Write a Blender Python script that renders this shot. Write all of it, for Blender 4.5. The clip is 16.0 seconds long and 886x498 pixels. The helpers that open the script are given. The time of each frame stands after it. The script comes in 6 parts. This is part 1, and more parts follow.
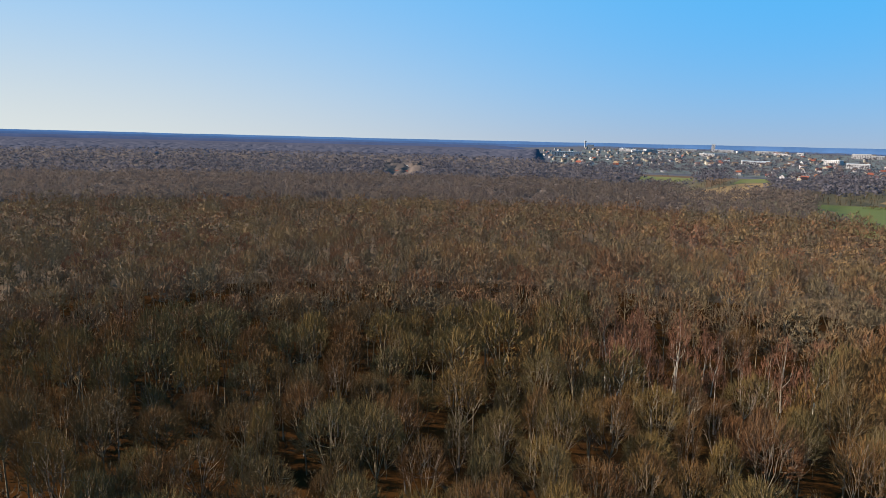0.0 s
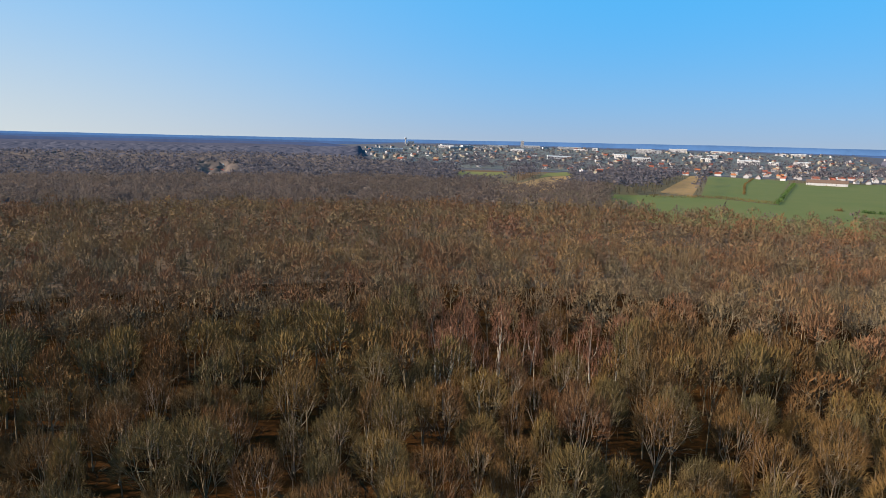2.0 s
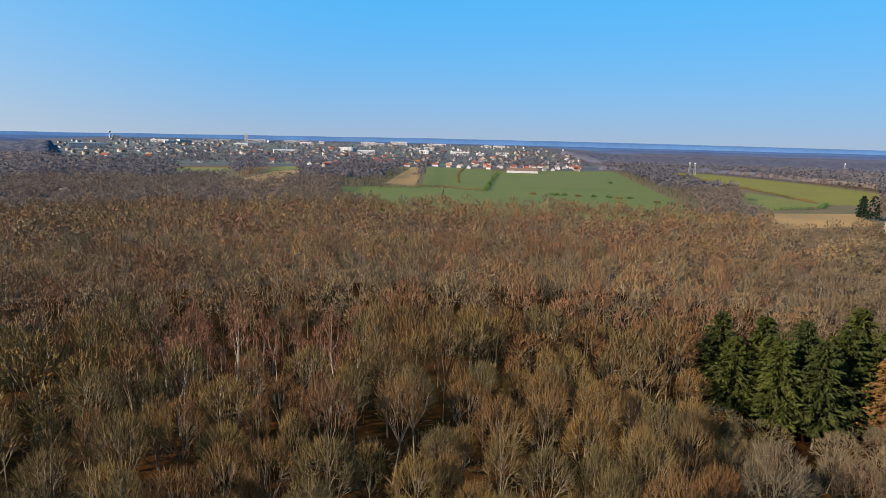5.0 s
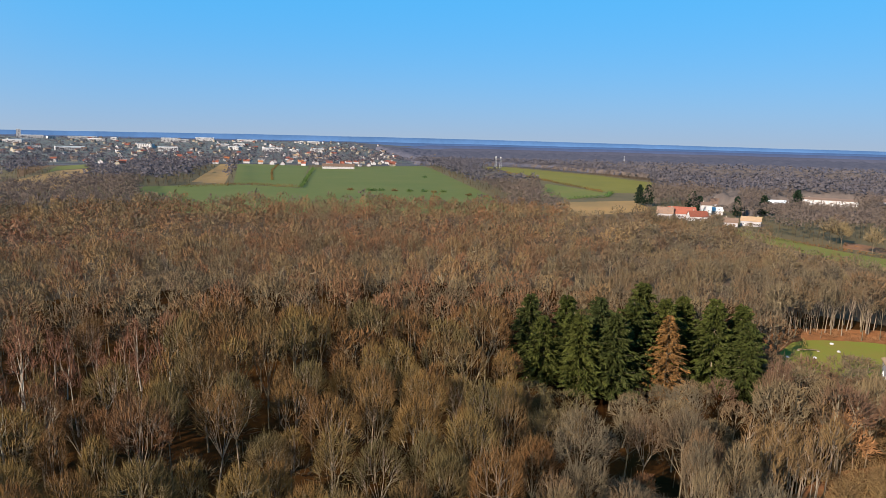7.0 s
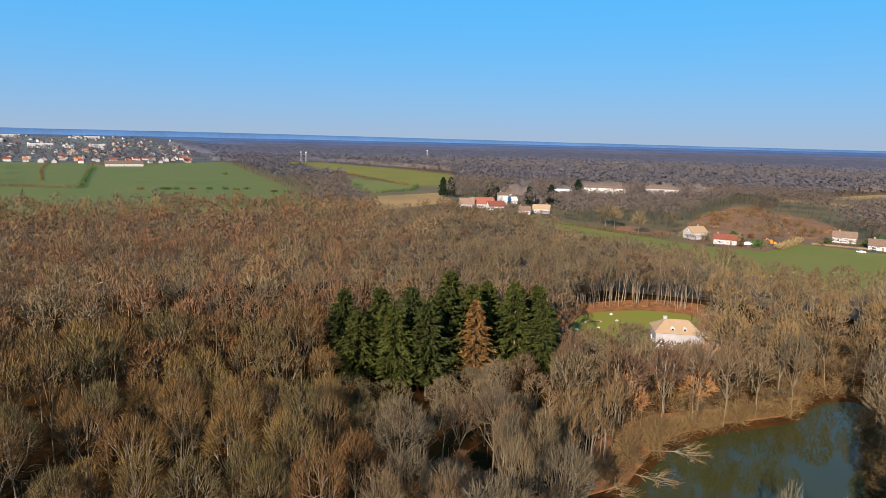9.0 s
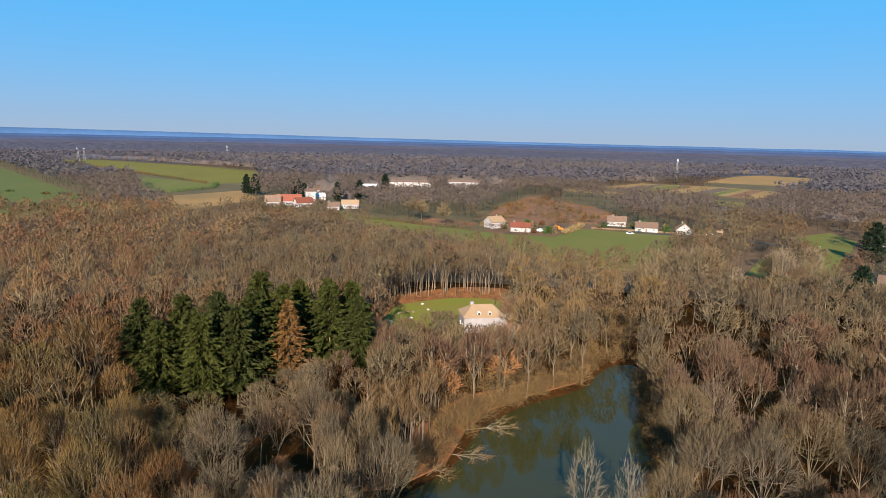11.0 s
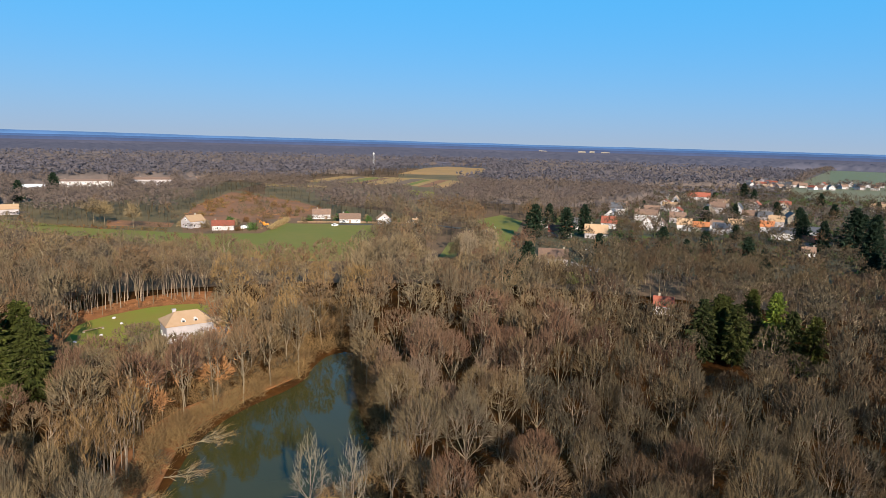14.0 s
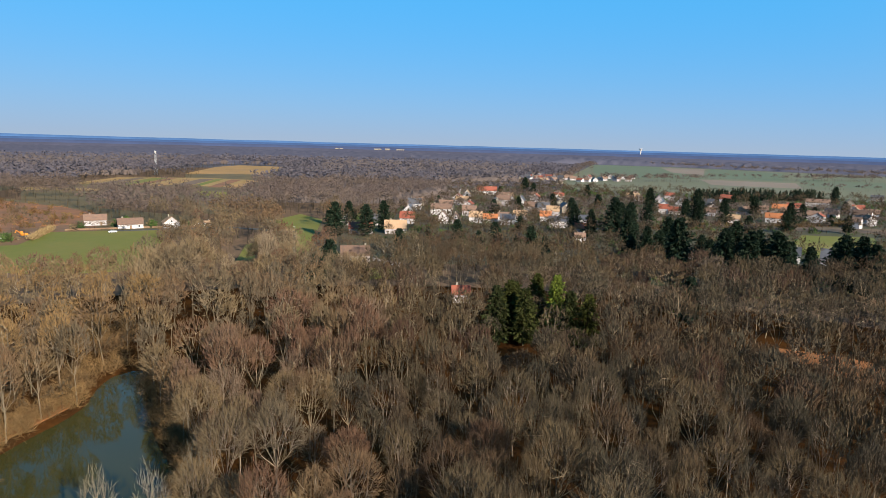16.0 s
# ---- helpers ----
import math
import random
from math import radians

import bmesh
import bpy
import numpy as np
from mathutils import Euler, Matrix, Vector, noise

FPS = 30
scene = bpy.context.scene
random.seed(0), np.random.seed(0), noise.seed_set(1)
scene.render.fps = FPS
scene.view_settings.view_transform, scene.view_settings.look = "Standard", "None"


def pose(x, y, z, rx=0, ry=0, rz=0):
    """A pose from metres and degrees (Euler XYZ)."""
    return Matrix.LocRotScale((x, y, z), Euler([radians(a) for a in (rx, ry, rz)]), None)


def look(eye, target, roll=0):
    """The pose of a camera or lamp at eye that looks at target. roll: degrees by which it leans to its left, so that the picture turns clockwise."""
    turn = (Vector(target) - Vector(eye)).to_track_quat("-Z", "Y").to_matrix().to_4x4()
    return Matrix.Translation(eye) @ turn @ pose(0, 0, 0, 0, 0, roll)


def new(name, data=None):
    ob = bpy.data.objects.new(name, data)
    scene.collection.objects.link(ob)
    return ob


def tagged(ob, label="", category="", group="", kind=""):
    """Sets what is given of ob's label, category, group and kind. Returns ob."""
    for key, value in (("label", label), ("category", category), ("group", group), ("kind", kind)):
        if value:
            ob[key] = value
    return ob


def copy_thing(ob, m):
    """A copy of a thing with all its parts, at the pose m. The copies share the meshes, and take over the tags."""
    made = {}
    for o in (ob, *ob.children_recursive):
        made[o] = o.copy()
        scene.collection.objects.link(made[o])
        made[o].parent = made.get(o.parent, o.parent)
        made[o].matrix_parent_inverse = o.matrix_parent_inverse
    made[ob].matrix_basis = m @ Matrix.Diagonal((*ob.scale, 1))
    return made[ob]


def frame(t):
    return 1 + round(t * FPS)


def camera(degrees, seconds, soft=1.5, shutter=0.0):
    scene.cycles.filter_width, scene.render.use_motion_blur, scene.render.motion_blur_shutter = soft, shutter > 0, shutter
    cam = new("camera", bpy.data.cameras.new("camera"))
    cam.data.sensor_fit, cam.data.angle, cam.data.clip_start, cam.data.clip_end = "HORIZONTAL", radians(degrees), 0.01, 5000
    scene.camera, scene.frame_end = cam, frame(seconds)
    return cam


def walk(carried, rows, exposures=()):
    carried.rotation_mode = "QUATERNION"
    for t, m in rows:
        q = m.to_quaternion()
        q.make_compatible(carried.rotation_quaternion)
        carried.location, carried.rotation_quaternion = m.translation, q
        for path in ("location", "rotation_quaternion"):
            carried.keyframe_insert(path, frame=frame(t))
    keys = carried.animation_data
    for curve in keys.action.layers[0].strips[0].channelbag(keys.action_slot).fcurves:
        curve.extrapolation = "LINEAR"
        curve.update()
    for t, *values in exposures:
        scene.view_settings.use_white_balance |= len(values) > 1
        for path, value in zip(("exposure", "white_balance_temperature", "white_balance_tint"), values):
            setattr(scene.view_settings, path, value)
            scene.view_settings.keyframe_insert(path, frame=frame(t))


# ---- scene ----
cam = camera(69.75, 16.0, soft=0.6)
EYE = (0, 0, 55)
PATH = [
    (0.0, pose(*EYE, 80.11, -1.58, 0.00)),
    (0.5, pose(*EYE, 80.15, -1.57, -3.92)),
    (1.0, pose(*EYE, 80.18, -1.56, -7.86)),
    (1.5, pose(*EYE, 80.22, -1.51, -11.84)),
    (2.0, pose(*EYE, 80.26, -1.51, -15.77)),
    (2.5, pose(*EYE, 80.25, -1.47, -19.70)),
    (3.0, pose(*EYE, 80.27, -1.49, -23.62)),
    (3.5, pose(*EYE, 80.31, -1.47, -27.57)),
    (4.0, pose(*EYE, 80.30, -1.42, -31.63)),
    (6.5, pose(*EYE, 80.28, -1.28, -51.97)),
    (7.0, pose(*EYE, 80.27, -1.28, -56.11)),
    (7.5, pose(*EYE, 80.26, -1.29, -60.37)),
    (8.0, pose(*EYE, 80.25, -1.32, -64.67)),
    (8.5, pose(*EYE, 80.22, -1.26, -68.99)),
    (9.0, pose(*EYE, 80.17, -1.23, -73.29)),
    (11.5, pose(*EYE, 80.14, -1.32, -94.73)),
    (12.0, pose(*EYE, 80.13, -1.35, -99.02)),
    (12.5, pose(*EYE, 80.13, -1.44, -103.35)),
    (13.0, pose(*EYE, 80.17, -1.47, -107.72)),
    (13.5, pose(*EYE, 80.19, -1.50, -112.20)),
    (14.0, pose(*EYE, 80.26, -1.52, -116.70)),
    (14.5, pose(*EYE, 80.33, -1.54, -121.20)),
    (15.0, pose(*EYE, 80.38, -1.50, -125.68)),
    (15.5, pose(*EYE, 80.45, -1.50, -130.20)),
    (16.0, pose(*EYE, 80.52, -1.53, -134.68)),
]
walk(cam, PATH, [(0.0, 1.6, 6200, 10), (16.0, 1.6, 6200, 10)])

# ---- daylight ----
SUN_TURN, SUN_UP = 82.0, 25.0          # degrees: turn from +y to the left, height over the horizon
s_dir = Vector((-math.sin(radians(SUN_TURN)) * math.cos(radians(SUN_UP)), math.cos(radians(SUN_TURN)) * math.cos(radians(SUN_UP)), math.sin(radians(SUN_UP))))
world = bpy.data.worlds.new("sky")
scene.world = world
world.use_nodes = True
wt = world.node_tree
sky = wt.nodes.new("ShaderNodeTexSky")
sky.sky_type = 'NISHITA'
sky.sun_disc = False
sky.sun_elevation = radians(SUN_UP)
sky.sun_rotation = math.atan2(s_dir.x, s_dir.y)
sky.altitude, sky.air_density, sky.dust_density, sky.ozone_density = 1000, 1.1, 0.6, 2.5
hue = wt.nodes.new("ShaderNodeHueSaturation")
hue.inputs["Saturation"].default_value = 1.1
wt.links.new(sky.outputs[0], hue.inputs["Color"])
veil = wt.nodes.new("ShaderNodeMix")
veil.data_type = 'RGBA'
veil.inputs[0].default_value, veil.inputs[7].default_value = 0.84, (0.75, 5.5, 11.0, 1)
wt.links.new(hue.outputs[0], veil.inputs[6])


def sky_math(op, a, b):
    n = wt.nodes.new("ShaderNodeMath")
    n.operation, n.use_clamp = op, True
    for i, v in enumerate((a, b)):
        if isinstance(v, (int, float)):
            n.inputs[i].default_value = v
        else:
            wt.links.new(v, n.inputs[i])
    return n.outputs[0]


def sky_mix(below, colour, factor):
    n = wt.nodes.new("ShaderNodeMix")
    n.data_type = 'RGBA'
    n.inputs[7].default_value = (*colour, 1)
    wt.links.new(factor, n.inputs[0])
    wt.links.new(below, n.inputs[6])
    return n.outputs[2]


# ground haze along the horizon, whiter and deeper towards the sun
where = wt.nodes.new("ShaderNodeTexCoord")
split = wt.nodes.new("ShaderNodeSeparateXYZ")
wt.links.new(where.outputs["Generated"], split.inputs[0])
low = sky_math('SUBTRACT', 1.0, split.outputs["Z"])
aim = wt.nodes.new("ShaderNodeVectorMath")
aim.operation = 'DOT_PRODUCT'
aim.inputs[1].default_value = s_dir
wt.links.new(where.outputs["Generated"], aim.inputs[0])
glow = wt.nodes.new("ShaderNodeMapRange")
glow.interpolation_type = 'SMOOTHSTEP'
glow.inputs[1].default_value, glow.inputs[2].default_value = -0.34, 0.8
wt.links.new(aim.outputs["Value"], glow.inputs[0])
tone = sky_mix(veil.outputs[2], (4.4, 5.4, 6.7), sky_math('MULTIPLY', sky_math('POWER', low, 11.0), 0.95))
tone = sky_mix(tone, (8.2, 8.5, 8.0), sky_math('MULTIPLY', glow.outputs[0], sky_math('POWER', low, 5.0)))
wt.links.new(tone, wt.nodes["Background"].inputs[0])
wt.nodes["Background"].inputs[1].default_value = 0.0303
sun = new("sun", bpy.data.lights.new("sun", 'SUN'))
sun.data.energy, sun.data.angle, sun.data.color = 5.0, radians(0.55), (1.0, 0.87, 0.68)
sun.matrix_world = look(s_dir * 300, (0, 0, 0))

# ---- materials ----
def mat(name, col, col2=None, rough=0.85, scale=1.0, detail=6, amount=0.6, bump=0.0, bump_scale=20.0, metal=0.0, spec=0.12, rand=0.0, stretch=(1, 1, 1)):
    """A surface with two scales of variation, relief and, with rand, a shade of its own for every object."""
    m = bpy.data.materials.new(name)
    m.use_nodes = True
    nt = m.node_tree
    b = nt.nodes["Principled BSDF"]
    b.inputs["Roughness"].default_value, b.inputs["Metallic"].default_value = rough, metal
    b.inputs["Specular IOR Level"].default_value = spec
    co = nt.nodes.new("ShaderNodeTexCoord")
    mp = nt.nodes.new("ShaderNodeMapping")
    mp.inputs["Scale"].default_value = stretch
    geo = nt.nodes.new("ShaderNodeNewGeometry")
    nt.links.new(geo.outputs["Position"], mp.inputs[0])
    n1, n2 = nt.nodes.new("ShaderNodeTexNoise"), nt.nodes.new("ShaderNodeTexNoise")
    for n, s in ((n1, scale), (n2, scale * 9)):
        n.inputs["Scale"].default_value, n.inputs["Detail"].default_value = s, detail
        nt.links.new(mp.outputs[0], n.inputs["Vector"])
    add = nt.nodes.new("ShaderNodeMix")
    add.inputs[0].default_value = 0.35
    nt.links.new(n1.outputs[0], add.inputs[2])
    nt.links.new(n2.outputs[0], add.inputs[3])
    ramp = nt.nodes.new("ShaderNodeMapRange")
    ramp.inputs[1].default_value, ramp.inputs[2].default_value = 0.5 - 0.22 * amount, 0.5 + 0.22 * amount
    nt.links.new(add.outputs[0], ramp.inputs[0])
    mix = nt.nodes.new("ShaderNodeMix")
    mix.data_type = 'RGBA'
    c2 = col2 or tuple(c * 0.6 for c in col)
    mix.inputs[6].default_value, mix.inputs[7].default_value = (*col, 1), (*c2, 1)
    nt.links.new(ramp.outputs[0], mix.inputs[0])
    out = mix.outputs[2]
    if rand:
        oi = nt.nodes.new("ShaderNodeObjectInfo")
        hsv = nt.nodes.new("ShaderNodeHueSaturation")
        mr = nt.nodes.new("ShaderNodeMapRange")
        mr.inputs[3].default_value, mr.inputs[4].default_value = 1 - rand, 1 + rand
        nt.links.new(oi.outputs["Random"], mr.inputs[0])
        nt.links.new(mr.outputs[0], hsv.inputs["Value"])
        nt.links.new(out, hsv.inputs["Color"])
        out = hsv.outputs[0]
    nt.links.new(out, b.inputs["Base Color"])
    if bump:
        nb = nt.nodes.new("ShaderNodeTexNoise")
        nb.inputs["Scale"].default_value, nb.inputs["Detail"].default_value = bump_scale, 8
        nt.links.new(mp.outputs[0], nb.inputs["Vector"])
        bp = nt.nodes.new("ShaderNodeBump")
        bp.inputs["Strength"].default_value = bump
        nt.links.new(nb.outputs[0], bp.inputs["Height"])
        nt.links.new(bp.outputs[0], b.inputs["Normal"])
    return m


def twig_mat(name, cols, patch=0.012, own=0.36, island=0.15, rough=0.8, thin=0.12):
    """Bark and twigs: the colour drifts over the wood, from tree to tree and from twig to twig."""
    m = bpy.data.materials.new(name)
    m.use_nodes = True
    nt = m.node_tree
    b = nt.nodes["Principled BSDF"]
    b.inputs["Roughness"].default_value, b.inputs["Specular IOR Level"].default_value = rough, 0.06
    geo = nt.nodes.new("ShaderNodeNewGeometry")
    n = nt.nodes.new("ShaderNodeTexNoise")
    n.inputs["Scale"].default_value, n.inputs["Detail"].default_value = patch, 3
    nt.links.new(geo.outputs["Position"], n.inputs["Vector"])
    at = nt.nodes.new("ShaderNodeAttribute")
    at.attribute_name = "tint"
    oi = nt.nodes.new("ShaderNodeObjectInfo")
    tree = nt.nodes.new("ShaderNodeMath")
    tree.operation = 'ADD'
    nt.links.new(at.outputs["Fac"], tree.inputs[0])
    nt.links.new(oi.outputs["Random"], tree.inputs[1])
    fr = nt.nodes.new("ShaderNodeMath")
    fr.operation = 'FRACT'
    nt.links.new(tree.outputs[0], fr.inputs[0])
    mix = nt.nodes.new("ShaderNodeMix")
    mix.inputs[0].default_value = own
    sp = nt.nodes.new("ShaderNodeMapRange")
    sp.inputs[1].default_value, sp.inputs[2].default_value = 0.3, 0.7
    nt.links.new(n.outputs[0], sp.inputs[0])
    nt.links.new(sp.outputs[0], mix.inputs[2])
    nt.links.new(fr.outputs[0], mix.inputs[3])
    ramp = nt.nodes.new("ShaderNodeValToRGB")
    el = ramp.color_ramp.elements
    while len(el) < len(cols):
        el.new(0.5)
    for i, c in enumerate(cols):
        el[i].position, el[i].color = i / (len(cols) - 1), (*c, 1)
    nt.links.new(mix.outputs[0], ramp.inputs[0])
    hsv = nt.nodes.new("ShaderNodeHueSaturation")
    mr = nt.nodes.new("ShaderNodeMapRange")
    mr.inputs[3].default_value, mr.inputs[4].default_value = 1 - island, 1 + island
    nt.links.new(geo.outputs["Random Per Island"], mr.inputs[0])
    nt.links.new(mr.outputs[0], hsv.inputs["Value"])
    nt.links.new(ramp.outputs[0], hsv.inputs["Color"])
    nt.links.new(hsv.outputs[0], b.inputs["Base Color"])
    if thin:
        # slivers stand for round twigs: they take light from all round
        tl, ms = nt.nodes.new("ShaderNodeBsdfTranslucent"), nt.nodes.new("ShaderNodeMixShader")
        nt.links.new(hsv.outputs[0], tl.inputs["Color"])
        ms.inputs[0].default_value = thin
        nt.links.new(b.outputs[0], ms.inputs[1])
        nt.links.new(tl.outputs[0], ms.inputs[2])
        nt.links.new(ms.outputs[0], nt.nodes["Material Output"].inputs["Surface"])
    return m


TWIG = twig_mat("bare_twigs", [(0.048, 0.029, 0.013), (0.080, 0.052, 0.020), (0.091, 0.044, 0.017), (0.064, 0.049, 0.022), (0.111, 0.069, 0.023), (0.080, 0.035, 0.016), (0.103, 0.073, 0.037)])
# TWIG again, lighter and bluer, for trees from 150 to 430 m
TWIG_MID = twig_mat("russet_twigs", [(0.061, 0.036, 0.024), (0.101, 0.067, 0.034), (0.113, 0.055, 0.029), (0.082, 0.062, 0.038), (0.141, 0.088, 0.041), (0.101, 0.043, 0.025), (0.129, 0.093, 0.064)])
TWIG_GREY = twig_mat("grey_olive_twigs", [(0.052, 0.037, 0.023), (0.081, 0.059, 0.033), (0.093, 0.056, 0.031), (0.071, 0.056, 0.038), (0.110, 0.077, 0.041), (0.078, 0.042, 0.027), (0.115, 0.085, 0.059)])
# TWIG_GREY darkened: shade put into the twig colour towards the village
TWIG_SHADED = twig_mat("shade_dark_twigs", [(0.031, 0.024, 0.015), (0.048, 0.036, 0.021), (0.055, 0.035, 0.021), (0.042, 0.035, 0.024), (0.066, 0.047, 0.026), (0.045, 0.025, 0.017), (0.067, 0.052, 0.038)])
# twigs beyond 430 m: distance haze mixed into the colours, bluer further out
FAR_TWIG = twig_mat("hazed_grey_twigs", [(0.081, 0.061, 0.051), (0.111, 0.082, 0.065), (0.098, 0.073, 0.065), (0.123, 0.090, 0.069)], island=0.05, thin=0.38)
HAZY_TWIG = twig_mat("hazed_blue_twigs", [(0.066, 0.057, 0.069), (0.091, 0.079, 0.086), (0.079, 0.071, 0.086), (0.101, 0.086, 0.093)], island=0.05, thin=0.38)
ROUGH = mat("rough_dry_grass", (0.094, 0.066, 0.031), (0.058, 0.047, 0.022), scale=0.03, bump=0.5)
BARK = twig_mat("grey_bark", [(0.090, 0.069, 0.045), (0.128, 0.098, 0.064), (0.165, 0.130, 0.091)], thin=0.0, island=0.15)
PALE_BARK = twig_mat("pale_bark", [(0.123, 0.093, 0.064), (0.154, 0.117, 0.088), (0.102, 0.078, 0.058)], thin=0.0, island=0.2)
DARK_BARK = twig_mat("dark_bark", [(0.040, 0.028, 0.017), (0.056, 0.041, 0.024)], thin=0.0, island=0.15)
# the blue in these crowns is haze, put into the base colour
FAR_WOOD = mat("hazed_far_woods", (0.067, 0.064, 0.082), (0.052, 0.051, 0.070), scale=0.02, detail=10, amount=0.9, rough=1.0, spec=0.0, bump=0.5, bump_scale=0.35)
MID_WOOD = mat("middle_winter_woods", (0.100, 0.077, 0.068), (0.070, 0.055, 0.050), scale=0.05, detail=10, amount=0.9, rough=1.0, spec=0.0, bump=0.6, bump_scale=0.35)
BANK_TWIG = twig_mat("bank_twigs", [(0.117, 0.068, 0.030), (0.096, 0.059, 0.028), (0.137, 0.085, 0.036), (0.104, 0.070, 0.039)], patch=0.05)
STRAW_HEDGE = twig_mat("straw_hedge", [(0.197, 0.137, 0.066), (0.170, 0.118, 0.059)])
DIGGER = mat("orange_paint", (0.484, 0.187, 0.023), (0.390, 0.148, 0.023), rough=0.5, scale=2)
# ground colour lowered to include the shade of the village cedars
GARDEN_GROUND = mat("rough_garden_ground", (0.040, 0.042, 0.019), (0.051, 0.040, 0.026), scale=0.04, bump=0.5)
TOWN_GROUND = mat("town_gardens_and_streets", (0.090, 0.088, 0.081), (0.061, 0.065, 0.059), scale=0.03, bump=0.4)
BIRCH_TWIG = twig_mat("birch_twigs", [(0.117, 0.053, 0.034), (0.130, 0.061, 0.036), (0.124, 0.069, 0.041)])
BIRCH_BARK = twig_mat("birch_bark", [(0.304, 0.271, 0.228), (0.257, 0.223, 0.183), (0.335, 0.307, 0.268)], thin=0.0, island=0.2)
GOLD_TWIG = twig_mat("willow_twigs", [(0.161, 0.116, 0.057), (0.134, 0.098, 0.057), (0.147, 0.111, 0.077)])
PALE_TWIG = twig_mat("poplar_twigs", [(0.121, 0.101, 0.076), (0.108, 0.092, 0.067), (0.128, 0.108, 0.083)])
RUST_LEAF = twig_mat("withered_leaves", [(0.210, 0.096, 0.043), (0.182, 0.090, 0.043), (0.231, 0.115, 0.048)])
NEEDLE = twig_mat("spruce_needles", [(0.020, 0.023, 0.007), (0.028, 0.032, 0.007), (0.037, 0.039, 0.008), (0.015, 0.020, 0.008)], island=0.4, own=0.85)
NEEDLE_PALE = twig_mat("pale_needles", [(0.101, 0.124, 0.017), (0.084, 0.109, 0.017)], island=0.4)
NEEDLE_DEAD = twig_mat("dead_needles", [(0.123, 0.061, 0.020), (0.110, 0.055, 0.018)], island=0.35)
CEDAR = twig_mat("cedar_needles", [(0.009, 0.017, 0.009), (0.012, 0.020, 0.012)], island=0.4)
LEAF = twig_mat("evergreen_leaves", [(0.039, 0.070, 0.020), (0.055, 0.078, 0.023)], island=0.4)
# litter darkened for the shade under the trees; MUD is left unshaded
SHADE_LITTER = mat("shaded_leaf_litter", (0.041, 0.017, 0.005), (0.018, 0.009, 0.004), scale=0.09, bump=0.6, bump_scale=1.5, spec=0.0)
# paler copy of the litter, for the ground beyond 235 m
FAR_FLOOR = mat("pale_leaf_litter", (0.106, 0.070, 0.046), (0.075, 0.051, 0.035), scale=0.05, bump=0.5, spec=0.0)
# far land and fields, greyed by haze that sits in their colours
HAZY_FLOOR = mat("hazed_open_land", (0.076, 0.074, 0.084), (0.060, 0.062, 0.074), scale=0.02, bump=0.4, spec=0.0)
HAZY_GRASS = mat("hazed_pasture", (0.096, 0.092, 0.054), (0.080, 0.080, 0.048), scale=0.006, bump=0.3)
HAZY_WHEAT = mat("hazed_wheat", (0.070, 0.084, 0.048), (0.078, 0.086, 0.052), scale=0.008, bump=0.3)
HAZY_SOIL = mat("hazed_bare_soil", (0.150, 0.112, 0.082), (0.120, 0.092, 0.070), scale=0.006, bump=0.3)
GRASS = mat("meadow_grass", (0.076, 0.083, 0.012), (0.104, 0.089, 0.019), scale=0.02, bump=0.5, bump_scale=1.2, spec=0.15)
WHEAT = mat("winter_wheat", (0.060, 0.072, 0.015), (0.077, 0.079, 0.019), scale=0.014, bump=0.4, bump_scale=1.0)
YELLOW = mat("yellow_green_meadow", (0.115, 0.096, 0.013), (0.094, 0.082, 0.013), scale=0.02, bump=0.4)
STUBBLE = mat("ochre_stubble", (0.225, 0.126, 0.044), (0.150, 0.094, 0.037), scale=0.015, bump=0.4)
FALLOW = mat("pale_fallow", (0.204, 0.131, 0.049), (0.150, 0.098, 0.034), scale=0.02, bump=0.4)
BRACKEN_DULL = mat("dull_brown_bracken", (0.125, 0.068, 0.038), (0.084, 0.054, 0.032), scale=0.04, bump=0.6, spec=0.1)
HEATH = mat("russet_heath", (0.164, 0.074, 0.035), (0.094, 0.051, 0.027), scale=0.05, bump=0.6)
PLOUGH = mat("ploughed_soil", (0.101, 0.066, 0.043), (0.078, 0.055, 0.035), scale=0.02, bump=0.5)
LAWN = mat("lawn_grass", (0.104, 0.126, 0.012), (0.140, 0.098, 0.022), scale=0.09, amount=1.2, bump=0.5, bump_scale=3)
ASPHALT = mat("asphalt", (0.047, 0.047, 0.047), (0.035, 0.035, 0.037), scale=0.5)
MUD = mat("bank_mud", (0.205, 0.086, 0.036), (0.105, 0.048, 0.022), scale=0.3, bump=0.6, bump_scale=2, spec=0.0)
RENDER_WHITE = mat("white_render", (0.342, 0.325, 0.340), (0.281, 0.259, 0.258), scale=0.5, rand=0.08)
RENDER_CREAM = mat("cream_render", (0.255, 0.230, 0.242), (0.206, 0.186, 0.191), scale=0.5, rand=0.12)
RENDER_GREY = mat("stone_grey_wall", (0.228, 0.198, 0.163), (0.173, 0.145, 0.117), scale=0.6, rand=0.15)
TILE_RED = mat("red_clay_tiles", (0.187, 0.055, 0.033), (0.125, 0.043, 0.030), scale=0.8, rand=0.25, bump=0.4, bump_scale=6)
TILE_BROWN = mat("brown_clay_tiles", (0.133, 0.081, 0.056), (0.086, 0.058, 0.047), scale=0.8, rand=0.25, bump=0.4, bump_scale=6)
TILE_PALE = mat("weathered_pale_tiles", (0.193, 0.121, 0.067), (0.245, 0.165, 0.108), amount=1.3, scale=0.7, rand=0.15, bump=0.4, bump_scale=6)
TILE_ORANGE = mat("new_orange_tiles", (0.283, 0.108, 0.044), (0.226, 0.085, 0.037), scale=0.8, rand=0.2, bump=0.4, bump_scale=6)
